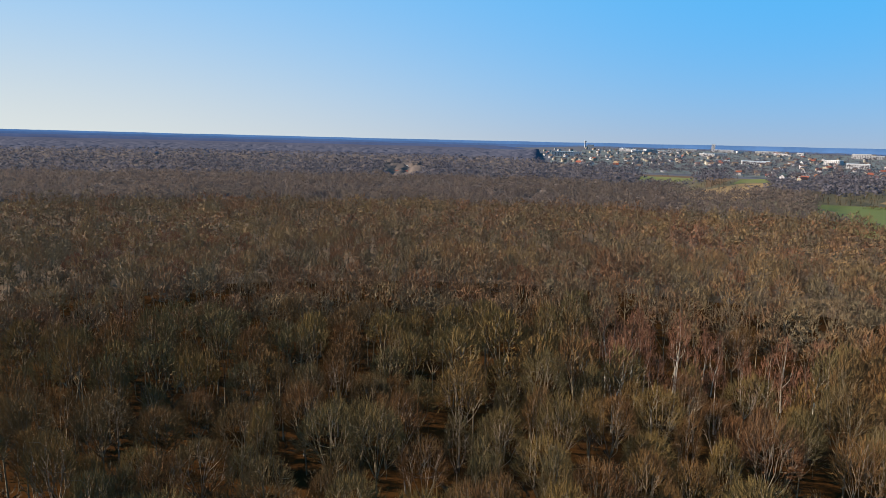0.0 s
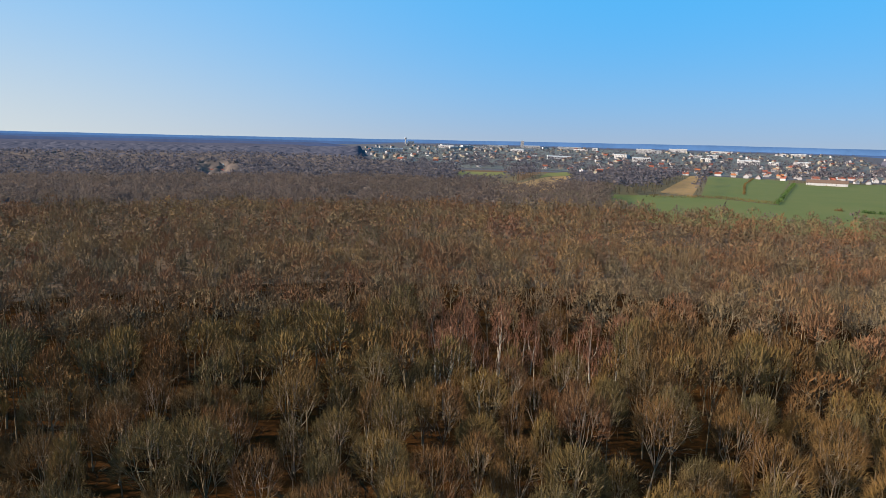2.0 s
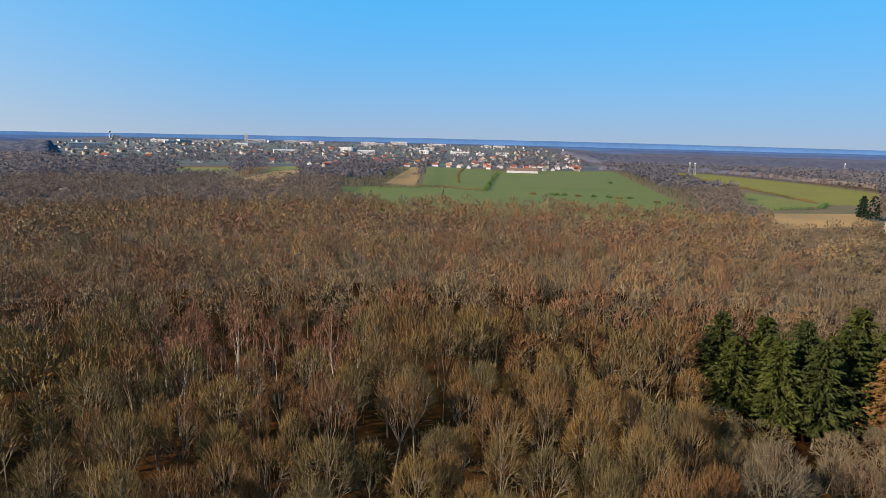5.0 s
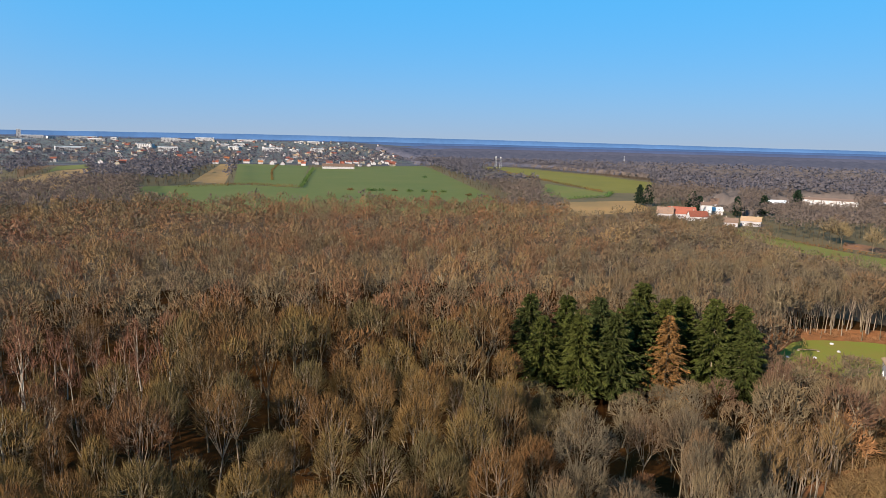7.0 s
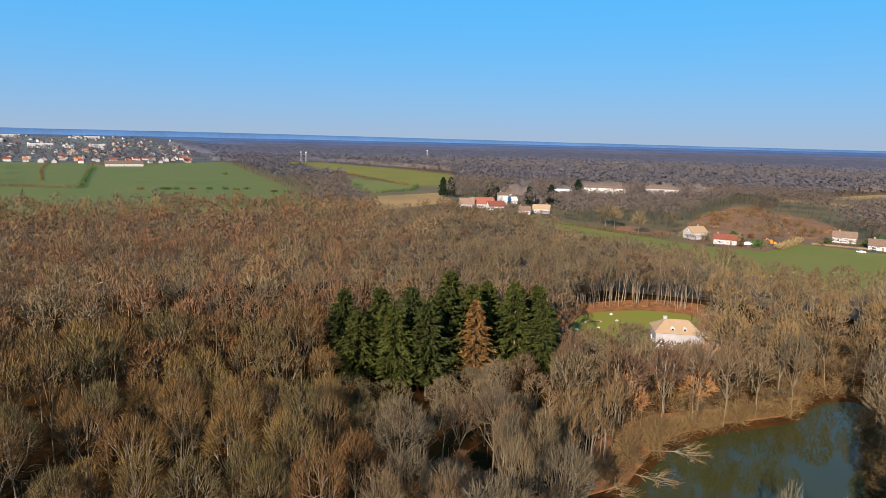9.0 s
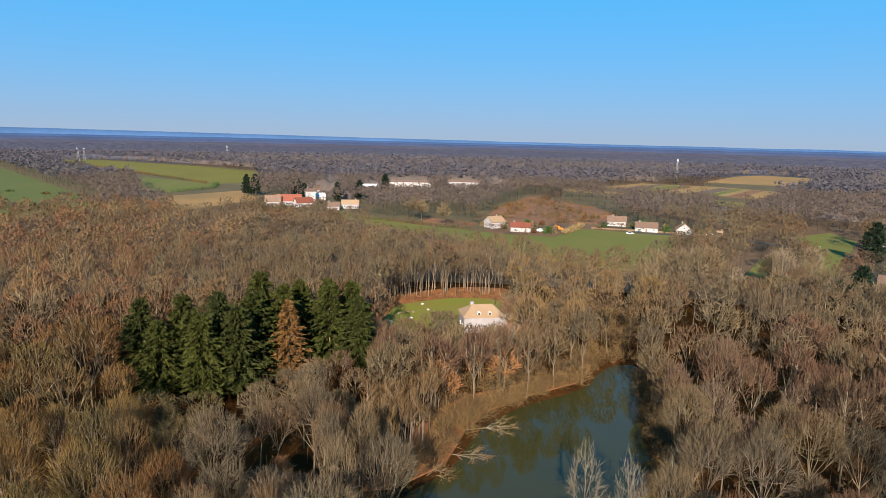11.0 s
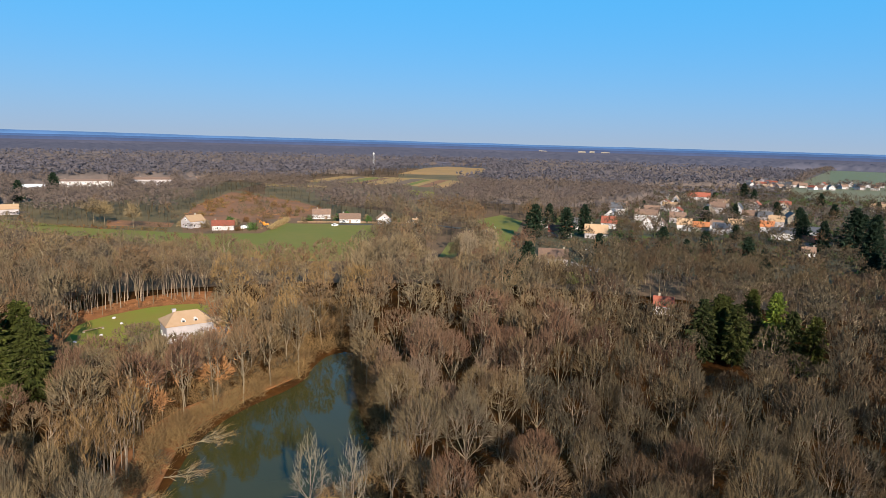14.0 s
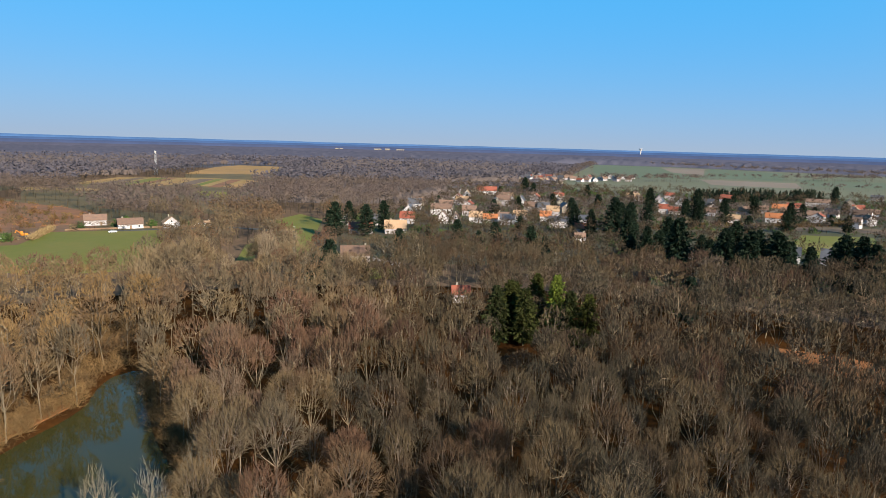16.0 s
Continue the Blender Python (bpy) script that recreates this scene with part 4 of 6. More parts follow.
def woodland_spots(r0, r1, step, seed, thin=0.0):
    """Where trees stand between two distances, and how wide their crowns are; step is the usual crown's width."""
    rng = np.random.default_rng(seed)
    n = int(6.0 * 0.6 * math.pi * (r1 * r1 - r0 * r0) / step ** 2)
    r, a = np.sqrt(rng.uniform(r0 * r0, r1 * r1, n)), rng.uniform(-179.9 if r1 < 300 else -173, 39, n)
    x, y = -r * np.sin(np.radians(a)), r * np.cos(np.radians(a))
    reach = 0.5 * step * np.where(np.arange(n) < n * 0.02, rng.uniform(1.15, 1.4, n), np.where(np.arange(n) < n * 0.2, rng.uniform(0.9, 1.15, n), rng.uniform(0.6, 0.9, n)))
    i = pack(x, y, reach)
    i = i[rng.uniform(0, 1, len(i)) >= thin]
    x, y, r, reach = x[i], y[i], r[i], reach[i]
    keep = np.ones(len(x), bool)
    for p in TIGHT:
        keep &= ~(inside(p, x, y) | (edge_distance(p, x, y) < 1.5))
    keep &= ~(inside(POND, x, y) | (edge_distance(POND, x, y) < 1.2))
    for k in (1.06, 1.12, 1.2, 1.28, 1.36):
        keep &= ~inside(POND, x * k, y * k)
    for p in OPEN:
        for k in ((1.0, 1.08) if p is GREEN_EAST or p is HEATH_EDGE or p is OCHRE or p is BROWN_STRIP else (1.0, 1.1, 1.2) if p is STRIP else (1.0, 1.1, 1.2, 1.3)):
            keep &= ~inside(p, x * k, y * k)
    for h in ALL_HOUSES:
        for k in ((1.0, 1.05) if h[1] < -200 else (1.0, 1.1, 1.2)):
            keep &= np.hypot(x * k - h[0], y * k - h[1]) > h[2] * 0.55 + 3
    for k in (1.0, 1.05):
        keep &= np.hypot(x * k - MANOR[0], y * k - MANOR[1]) > 7.0
    for k in (1.04,):
        keep &= ~(inside(LAWN_EDGE, x * k, y * k) & (y * k > 0))
    for k in (1.0, 1.06, 1.12, 1.18):
        for gx, gy, _ in GROVE:
            keep &= np.hypot(x * k - gx, y * k - gy) > 3.8
    for gx, gy in CEDARS_NEAR + [(q[0], q[1]) for q in BIG_CEDARS]:
        for k in (1.0, 1.08):
            keep &= np.hypot(x * k - gx, y * k - gy) > 4
    for k in (1.0, 1.1, 1.2):
        keep &= np.hypot(x * k - BARN[0], y * k - BARN[1]) > 45
    for sx, sy, _ in SPRUCES:
        for k in (1.0, 1.06):
            keep &= np.hypot(x * k - sx, y * k - sy) > 4.4
    keep &= np.hypot(x - DEAD_SPRUCE[0], y - DEAD_SPRUCE[1]) > 4.0
    v = inside(VILLAGE, x, y)
    keep &= ~v | (rng.uniform(0, 1, len(x)) < 0.75)
    t = inside(TOWN, x, y) | inside(TOWN, x * 1.1, y * 1.1)
    keep &= ~t | (rng.uniform(0, 1, len(x)) < 0.12)
    reach = reach * 1.2
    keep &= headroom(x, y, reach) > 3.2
    return x[keep], y[keep], reach[keep]


def canopy(x, y, seed, wide, usual):
    """How tall the trees stand: by the stand and by chance."""
    rng = np.random.default_rng(seed + 50)
    stand = np.array([noise.noise((u / 38, v / 38, 0.3)) for u, v in zip(x, y)])
    low = np.ones(len(x))
    for sx, sy, w in [(q[0], q[1], 4.6) for q in SPRUCES + GROVE] + [(*MANOR, 8)]:
        for k in (1.05, 1.12, 1.2, 1.28):
            low = np.where(np.hypot(x * k - sx, y * k - sy) < w, np.minimum(low, 0.68 if w < 5 else 0.62), low)
    for k in (1.17, 1.23, 1.3):
        low = np.where(inside(LAWN_EDGE, x * k, y * k) & (y * k > -7), np.minimum(low, 0.66), low)
    low = np.where(inside(VILLAGE, x, y), 0.42 + 0.3 * rng.uniform(0, 1, len(x)) ** 2, low)
    low = np.where(inside(TOWN, x, y), 0.5, low)
    tall = low * np.clip(0.72 + 0.24 * wide / (0.5 * usual) + 0.17 * stand + rng.normal(0, 0.06, len(x)), 0.66, 1.17)
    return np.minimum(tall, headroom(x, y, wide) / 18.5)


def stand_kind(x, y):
    """0 the russet stands, 1 the greyer ones beyond the spruces and round the pond, 2 those towards the village, their
    twigs darkened as if in shade.
    """
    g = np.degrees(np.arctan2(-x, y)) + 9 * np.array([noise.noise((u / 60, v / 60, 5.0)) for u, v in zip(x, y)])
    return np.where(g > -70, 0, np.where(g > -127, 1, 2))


STANDS = [TWIG, TWIG_GREY, TWIG_SHADED, GOLD_TWIG, BANK_TWIG]


GOLDEN = [(206, -72), (248, -78), (262, -142), (214, -140), (200, -104)]      # willows and osiers between pond and ride
TAN = [(138, -20), (160, -18), (216, -28), (220, -60), (172, -66), (150, -44)]     # alders on the pond's sunny bank


def plant(kits, x, y, wide, usual, seed, label, bark=None):
    g = stand_kind(x, y)
    h = canopy(x, y, seed, wide, usual)
    chance = np.random.default_rng(seed + 90).uniform(0, 1, len(x))
    g = np.where(inside(GOLDEN, x, y) & (chance < 0.24), 3, np.where(inside(TAN, x, y) & (chance > 0.5), 4, g))
    for k, word in enumerate(("", "greyer ", "dark ", "golden-twigged ", "tan-twigged ")):
        w = g == k
        scatter("woodland", kits, x[w], y[w], h[w], [bark or DARK_BARK, STANDS[k]], word + label, seed + 5 + 20 * k, crowns=wide[w])


NEAR, MIDDLE, FAR = 150.0, 270.0, 720.0
# the nearest trees, each a thing of its own
TREES = {}
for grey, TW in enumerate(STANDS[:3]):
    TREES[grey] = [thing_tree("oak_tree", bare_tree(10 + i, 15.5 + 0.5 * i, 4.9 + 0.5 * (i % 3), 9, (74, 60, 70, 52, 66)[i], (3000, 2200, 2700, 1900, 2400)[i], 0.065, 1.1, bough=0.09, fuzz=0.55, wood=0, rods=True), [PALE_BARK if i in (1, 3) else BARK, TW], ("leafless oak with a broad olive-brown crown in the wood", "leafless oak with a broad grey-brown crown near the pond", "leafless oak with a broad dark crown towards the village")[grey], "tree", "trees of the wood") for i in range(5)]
    TREES[grey] += [thing_tree("hornbeam_tree", bare_tree(30 + i, 16.0 + 0.6 * i, 3.5 + 0.25 * i, 7, 46, (2000, 1400, 1800, 1600)[i], 0.065, 1.1, deep=0.36, bough=0.085, fuzz=0.55, wood=0, rods=True), [PALE_BARK if i == 1 else BARK, TW], ("slender leafless hornbeam with a narrow brown crown", "slender leafless hornbeam with a narrow grey crown", "slender leafless hornbeam with a shade-darkened crown")[grey], "tree", "trees of the wood") for i in range(4)]
BIRCH = [thing_tree("birch_tree", bare_tree(40 + i, 17.0 + i, 2.4, 4, 50, 430, 0.07, 1.1, 0.36, bough=0.06, wood=1, low=0.0), [BIRCH_BARK, BIRCH_TWIG], "leafless birch with white stem and reddish twigs", "tree", "birches") for i in range(2)]
x, y, wide = woodland_spots(62, NEAR, 8.2, 1)
r = np.hypot(x, y)
a = np.degrees(np.arctan2(-x, y))
order = np.argsort(r)
rng = np.random.default_rng(5)
birchy = inside(BIRCHES, x, y)
chosen = [i for i in order if -173 < a[i] < 37 and not birchy[i]][:250] + [i for i in order if birchy[i]][:40]
taken = np.zeros(len(x), bool)
stand = canopy(x, y, 1, wide, 8.2)
greys = stand_kind(x, y)
for i in chosen:
    taken[i] = True
    kinds = BIRCH if birchy[i] and rng.uniform() < 0.94 else (TREES[int(greys[i])][:5] if wide[i] > 4.2 else TREES[int(greys[i])][5:])
    kind = kinds[int(rng.integers(len(kinds)))]
    size = stand[i] if kinds is BIRCH else wide[i] / kind["crown_radius"]
    place(kind, x[i], y[i], size, rng.uniform(0, 360), stand[i] * rng.uniform(0.9, 1.08) / size)
for k in TREES[0] + TREES[1] + TREES[2] + BIRCH:
    stow(k)
kits = [bare_tree(60 + i, 16.5 + 0.5 * (i % 5), 4.1 + 0.45 * (i % 5), 6, 38, 780, 0.135, 1.2, bough=0.13, fuzz=0.6, wood=0) for i in range(8)]
birch_kits = [bare_tree(80 + i, 17.5, 2.5, 3, 36, 260, 0.11, 1.1, 0.36, bough=0.09, wood=1, low=0.0) for i in range(3)]
w = ~taken & ~birchy
plant(kits, x[w], y[w], wide[w], 8.2, 1, "leafless oak and hornbeam wood, brown and grey", BARK)
w = ~taken & birchy
scatter("birch_grove", birch_kits, x[w], y[w], rng.uniform(0.85, 1.05, w.sum()), [BIRCH_BARK, BIRCH_TWIG], "grove of white-stemmed leafless birches", 7)
x, y, wide = woodland_spots(NEAR, MIDDLE, 8.4, 2)
kits2 = [bare_tree(90 + i, 16.5 + 0.5 * (i % 5), 4.2 + 0.5 * (i % 5), 4, 18, 430, 0.195, 1.1, sides=3, bough=0.17, fuzz=0.65, wood=0, spray=0.36) for i in range(8)]
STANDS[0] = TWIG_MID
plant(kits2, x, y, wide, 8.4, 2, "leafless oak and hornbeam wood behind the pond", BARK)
x, y, wide = woodland_spots(MIDDLE, 430, 8.8, 3)
kits3 = [far_tree(110 + i, 17 + 0.5 * (i % 4), 4.5 + 0.6 * (i % 4), 5, 128, 0.43, 1.25, bough=0.25) for i in range(8)]
g = stand_kind(x, y)
w = g == 2
h = canopy(x, y, 3, wide, 8.8)
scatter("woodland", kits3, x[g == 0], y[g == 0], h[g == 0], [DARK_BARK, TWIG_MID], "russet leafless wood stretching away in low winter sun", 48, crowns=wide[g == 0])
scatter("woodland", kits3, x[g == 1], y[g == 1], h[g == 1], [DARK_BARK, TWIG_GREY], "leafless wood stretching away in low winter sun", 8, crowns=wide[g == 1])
scatter("woodland", kits3, x[w], y[w], h[w], [DARK_BARK, TWIG_SHADED], "darker leafless wood before the village", 28, crowns=wide[w])
x, y, wide = woodland_spots(430, FAR, 10.0, 4)
kits4 = [far_tree(130 + i, 17 + 0.5 * (i % 4), 5.2 + 0.6 * (i % 4), 3, 64, 0.7, 1.5, bough=0.3) for i in range(8)]
w = stand_kind(x, y) == 0
h = canopy(x, y, 4, wide, 10.0)
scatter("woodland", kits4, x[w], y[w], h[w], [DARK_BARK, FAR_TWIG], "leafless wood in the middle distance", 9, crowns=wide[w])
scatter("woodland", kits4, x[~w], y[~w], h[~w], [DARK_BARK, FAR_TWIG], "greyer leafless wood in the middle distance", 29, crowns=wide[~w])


def canopy_sheet():
    """The far woods: one rough sheet of crowns, pierced where fields and houses lie."""
    rng = np.random.default_rng(77)
    turn = np.radians(np.arange(-174, 40, 0.25))
    ring = np.concatenate([np.arange(560, 1600, 8.0), 1600 * 1.013 ** np.arange(34)])
    g, r = np.meshgrid(turn, ring)
    r = r + rng.uniform(-2, 2, r.shape)
    x, y = -r * np.sin(g), r * np.cos(g)
    best = np.full(x.shape, 9.0)
    top = np.zeros(x.shape)
    cell = 10.0
    for du in (-1, 0, 1):
        for dv in (-1, 0, 1):
            i, j = np.floor(x / cell) + du, np.floor(y / cell) + dv
            h1 = np.modf(np.abs(np.sin(i * 12.9898 + j * 78.233) * 43758.5453))[0]
            h2 = np.modf(np.abs(np.sin(i * 39.346 + j * 11.135) * 24634.6345))[0]
            d = np.hypot(x - (i + h1) * cell, y - (j + h2) * cell) / (5.0 + 2.5 * h2)
            near = d < best
            best = np.where(near, d, best)
            top = np.where(near, 14.5 + 4.0 * h1, top)
    z = top - 4.5 * np.clip(best, 0, 1.1) ** 2 + rng.normal(0, 0.8, x.shape)
    xf, yf = x.ravel(), y.ravel()
    wood = np.ones(len(xf), bool)
    for p in OPEN:
        for k in (1.0, 1.1, 1.2):
            wood &= ~inside(p, xf * k, yf * k)
        wood &= edge_distance(p, xf, yf) > 65
    for h in WOOD_EDGE_HOUSES + DEPOTS + VILLAGE_D:
        for k in (1.0, 1.08, 1.16):
            wood &= np.hypot(xf * k - h[0], yf * k - h[1]) > h[2] * 0.55 + 4
    for k in (1.0, 1.1, 1.2):
        wood &= np.hypot(xf * k - BARN[0], yf * k - BARN[1]) > 45
    clump = np.array([noise.noise((u / 90, v / 90, 1.7)) for u, v in zip(xf, yf)])
    town = inside(TOWN, xf, yf) | inside(TOWN, xf * 1.08, yf * 1.08) | inside(TOWN, xf * 1.15, yf * 1.15)
    wood &= ~(town | inside(VILLAGE, xf, yf))
    wood &= xf * xf + yf * yf > 570 ** 2
    z = np.where(town.reshape(z.shape), z * 0.55, z)
    full = wood.reshape(z.shape).astype(float)
    soft = full.copy()
    for _ in range(5):
        soft[1:-1, 1:-1] = (soft[1:-1, 1:-1] * 2 + soft[:-2, 1:-1] + soft[2:, 1:-1] + soft[1:-1, :-2] + soft[1:-1, 2:]) / 6
    z = z * np.clip((soft - 0.35) / 0.6, 0.15, 1)
    z = z * np.interp(r, [560, 900, 1200], [0.66, 0.8, 1.0])
    z = np.where(full > 0, z + lie(x, y), -1.0)
    n, m = x.shape
    idx = np.arange(n * m).reshape(n, m)
    a, b, c, d = idx[:-1, :-1].ravel(), idx[:-1, 1:].ravel(), idx[1:, :-1].ravel(), idx[1:, 1:].ravel()
    t = np.concatenate([np.stack([a, b, c], 1), np.stack([b, d, c], 1)])
    up = z.ravel() > 0
    t = t[up[t].any(1)]
    used, inv = np.unique(t, return_inverse=True)
    v = np.stack([xf, yf, z.ravel()], 1)[used]
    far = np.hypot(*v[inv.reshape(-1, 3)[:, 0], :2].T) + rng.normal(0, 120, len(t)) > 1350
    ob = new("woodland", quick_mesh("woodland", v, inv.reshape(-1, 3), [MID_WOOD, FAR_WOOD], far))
    return tagged(ob, "endless brown winter woods towards the horizon", "trees", kind="stuff")


canopy_sheet()
x, y, wide = woodland_spots(FAR, 1500, 12.5, 5)
kits5 = [far_tree(150 + i, 18, 4.4 + (i % 3), 2, 17, 1.5, 2.2, bough=0.6) for i in range(6)]
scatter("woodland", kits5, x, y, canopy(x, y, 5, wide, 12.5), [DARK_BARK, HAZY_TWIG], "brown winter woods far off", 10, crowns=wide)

# slim stems standing close along the back of the lawn
pr = np.random.default_rng(83)
u = pr.uniform(0, 1, 84)
x, y = np.interp(u, [0, 0.35, 0.7, 1], [192, 212, 222, 219]) + pr.uniform(0, 14, 84), np.interp(u, [0, 0.35, 0.7, 1], [20, 13, -6, -28]) + pr.uniform(-1, 6, 84)
poles = [bare_tree(170 + i, 16.5, 2.3, 4, 14, 150, 0.12, 1.2, deep=0.27, bough=0.12, wood=0, low=0.0) for i in range(4)]
scatter("woodland", poles, x, y, pr.uniform(0.7, 1.05, 84), [PALE_BARK, TWIG_GREY], "slender grey stems along the back of the lawn", 84)

# ---- the spruce clump by the house ----
sk = [thing_tree("spruce_tree", spruce(200 + i, 20, 5.6, 24, width=0.5, droop=0.2, gap=0.2), [BARK, NEEDLE], "dark green spruce in the clump near the house", "tree", "spruces", "needles") for i in range(4)]
for i, (sx, sy, sh) in enumerate(SPRUCES):
    place(sk[i % 4], sx, sy, sh / 20, i * 47)
for k in sk:
    stow(k)
dead = thing_tree("dead_spruce", spruce(210, 20.0, 5.2, 15, droop=0.34, width=0.3), [BARK, NEEDLE_DEAD], "withered orange-brown spruce among green ones", "tree", "", "needles")
dead.location = (*DEAD_SPRUCE, 0)

# ---- horizon ----
def ridge(name, r, base, height, colour, seed, label, gap=None):
    rng = np.random.default_rng(seed)
    a = np.radians(np.arange(-184, 46, 0.12))
    h = height * (0.65 + 0.5 * np.array([noise.noise((v * 14, seed, 0)) for v in a]) + 0.12 * np.array([noise.noise((v * 160, seed, 3)) for v in a]))
    h = base + h - height * 0.65 + (0.78 if r > 4500 else 0.1) * base * np.exp(-((np.degrees(a) + 46) / 40.0) ** 2)
    if gap:
        g = np.degrees(a)
        h *= np.clip(np.maximum(gap[0] - g, g - gap[1]) / 5.0, 0.02, 1)
    v, t = [], []
    for k, (g, z) in enumerate(zip(a, h)):
        for rr, zz in ((r - 60, 0), (r, z), (r + 90, 0)):
            v.append((-rr * math.sin(g), rr * math.cos(g), zz))
    for k in range(len(a) - 1):
        for j in (0, 1):
            p = k * 3 + j
            t += [(p, p + 3, p + 1), (p + 1, p + 3, p + 4)]
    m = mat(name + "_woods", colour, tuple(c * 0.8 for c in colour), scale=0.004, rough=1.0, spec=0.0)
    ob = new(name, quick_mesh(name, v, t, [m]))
    return tagged(ob, label, "backdrop", kind="structure")


# haze is painted into each ridge's colour, step by step bluer
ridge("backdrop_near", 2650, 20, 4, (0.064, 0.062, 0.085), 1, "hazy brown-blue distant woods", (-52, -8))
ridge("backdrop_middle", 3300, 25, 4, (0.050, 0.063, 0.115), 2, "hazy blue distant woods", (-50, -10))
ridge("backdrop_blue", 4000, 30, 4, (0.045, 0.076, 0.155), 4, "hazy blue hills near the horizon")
ridge("backdrop_far", 4700, 37, 5, (0.058, 0.112, 0.225), 3, "haze-blue hills on the horizon")

# ---- houses ----
def gable(bm, w, d, h, rh):
    """Walls of a gabled house, w along the ridge."""
    x, y = w / 2, d / 2
    c = [bm.verts.new(p) for p in ((-x, -y, -0.3), (x, -y, -0.3), (x, y, -0.3), (-x, y, -0.3), (-x, -y, h), (x, -y, h), (x, y, h), (-x, y, h), (-x, 0, h + rh), (x, 0, h + rh))]
    for f in ((0, 1, 5, 4), (2, 3, 7, 6), (1, 2, 6, 9, 5), (3, 0, 4, 8, 7), (3, 2, 1, 0)):
        bm.faces.new([c[i] for i in f])


def gable_roof(bm, w, d, h, rh, over=0.4, thick=0.22):
    """Two roof slabs with eaves and ridge."""
    x, y = w / 2 + over, d / 2
    k = over / y
    for s in (-1, 1):
        lo = [(-x, s * (y + over), h - rh * k), (x, s * (y + over), h - rh * k), (x, 0, h + rh), (-x, 0, h + rh)]
        vs = [bm.verts.new((a, b, c + 0.03)) for a, b, c in lo] + [bm.verts.new((a, b, c + 0.03 + thick)) for a, b, c in lo]
        for f in ((0, 1, 2, 3), (7, 6, 5, 4), (0, 4, 5, 1), (1, 5, 6, 2), (2, 6, 7, 3), (3, 7, 4, 0)):
            bm.faces.new([vs[i] for i in f])
    bmesh.ops.recalc_face_normals(bm, faces=bm.faces)


def window(parent, x, z, w, h, y, side, turn=0):
    bm = bmesh.new()
    for a in (-w / 2 - 0.08, w / 2):
        box(bm, a, -0.05, -h / 2 - 0.08, a + 0.08, 0.05, h / 2 + 0.08)
    for c in (-h / 2 - 0.08, h / 2):
        box(bm, -w / 2, -0.045, c, w / 2, 0.045, c + 0.08)
    ob = part("window", bm, WHITE_PAINT, parent)
    ob.matrix_local = pose(x, y, z, 0, 0, turn)
    bm = bmesh.new()
    box(bm, -w / 2, -0.02, -h / 2, w / 2, 0.02, h / 2)
    p = part("pane", bm, GLASS, ob)
    return ob


def house(x, y, w, d, h, rh, turn, wall, roof, label="", category="house", group="village houses", seed=0, simple=False):
    rng = np.random.default_rng(int(abs(x) * 7 + abs(y) * 13))
    root = new("house")
    root.matrix_basis = pose(x, y, 0, 0, 0, -turn)
    bm = bmesh.new()
    gable(bm, w, d, h, rh)
    part("wall", bm, wall, root)
    bm = bmesh.new()
    gable_roof(bm, w, d, h, rh)
    rf = part("roof", bm, roof, root)
    bm = bmesh.new()
    cx = (rng.uniform(0.2, 0.4) * w) * rng.choice([-1, 1])
    box(bm, cx - 0.35, -0.3 + d * 0.1, h + rh * 0.5, cx + 0.35, 0.3 + d * 0.1, h + rh + 0.9, 0.04)
    box(bm, cx - 0.42, -0.37 + d * 0.1, h + rh + 0.9, cx + 0.42, 0.37 + d * 0.1, h + rh + 1.02)
    part("chimney", bm, RENDER_GREY, rf)
    if not simple:
        for s in (-1, 1):
            n = max(2, int(w / 4.2))
            for k in range(n):
                wx = (k + 0.5) / n * w - w / 2
                for z in ([1.5] if h < 4.5 else [1.5, 4.1]):
                    if s < 0 and k == n // 2 and z < 2:
                        bm = bmesh.new()
                        box(bm, -0.5, -0.05, 0, 0.5, 0.05, 2.1, 0.02)
                        dr = part("door", bm, WOOD, root)
                        dr.matrix_local = pose(wx, -d / 2 - 0.02, 0)
                    else:
                        window(root, wx, z, 0.9, 1.05, s * (d / 2 + 0.02), s)
        for s in (-1, 1):
            for z in ([1.5, h + rh * 0.28] if h < 4.5 else [1.5, 4.1, h + rh * 0.3]):
                window(root, s * (w / 2 + 0.02), z, 1.0, 1.15, 0, s, 90)
    names = {id(RENDER_WHITE): "white-rendered", id(RENDER_CREAM): "cream-rendered", id(RENDER_GREY): "grey stone"}
    tops = {id(TILE_RED): "red tiled roof", id(TILE_BROWN): "brown tiled roof", id(TILE_PALE): "weathered pale tiled roof", id(TILE_ORANGE): "bright orange tiled roof", id(SLATE): "dark slate roof", id(ROOF_METAL): "pale sheet-metal roof"}
    storey = "two-storey" if h >= 4.5 else "low"
    return tagged(root, label or f"{storey} {names[id(wall)]} house with a {tops[id(roof)]}", category, group)


for h in ALL_HOUSES:
    house(h[0], h[1], h[2], h[3], h[4], h[5], h[6], WALLS[h[7]], ROOFS[h[8]])
house(BARN[0], BARN[1], 56, 14, 4.5, 4.6, 46, RENDER_WHITE, TILE_BROWN, "long white farm barn with a brown roof", "barn", "farm")


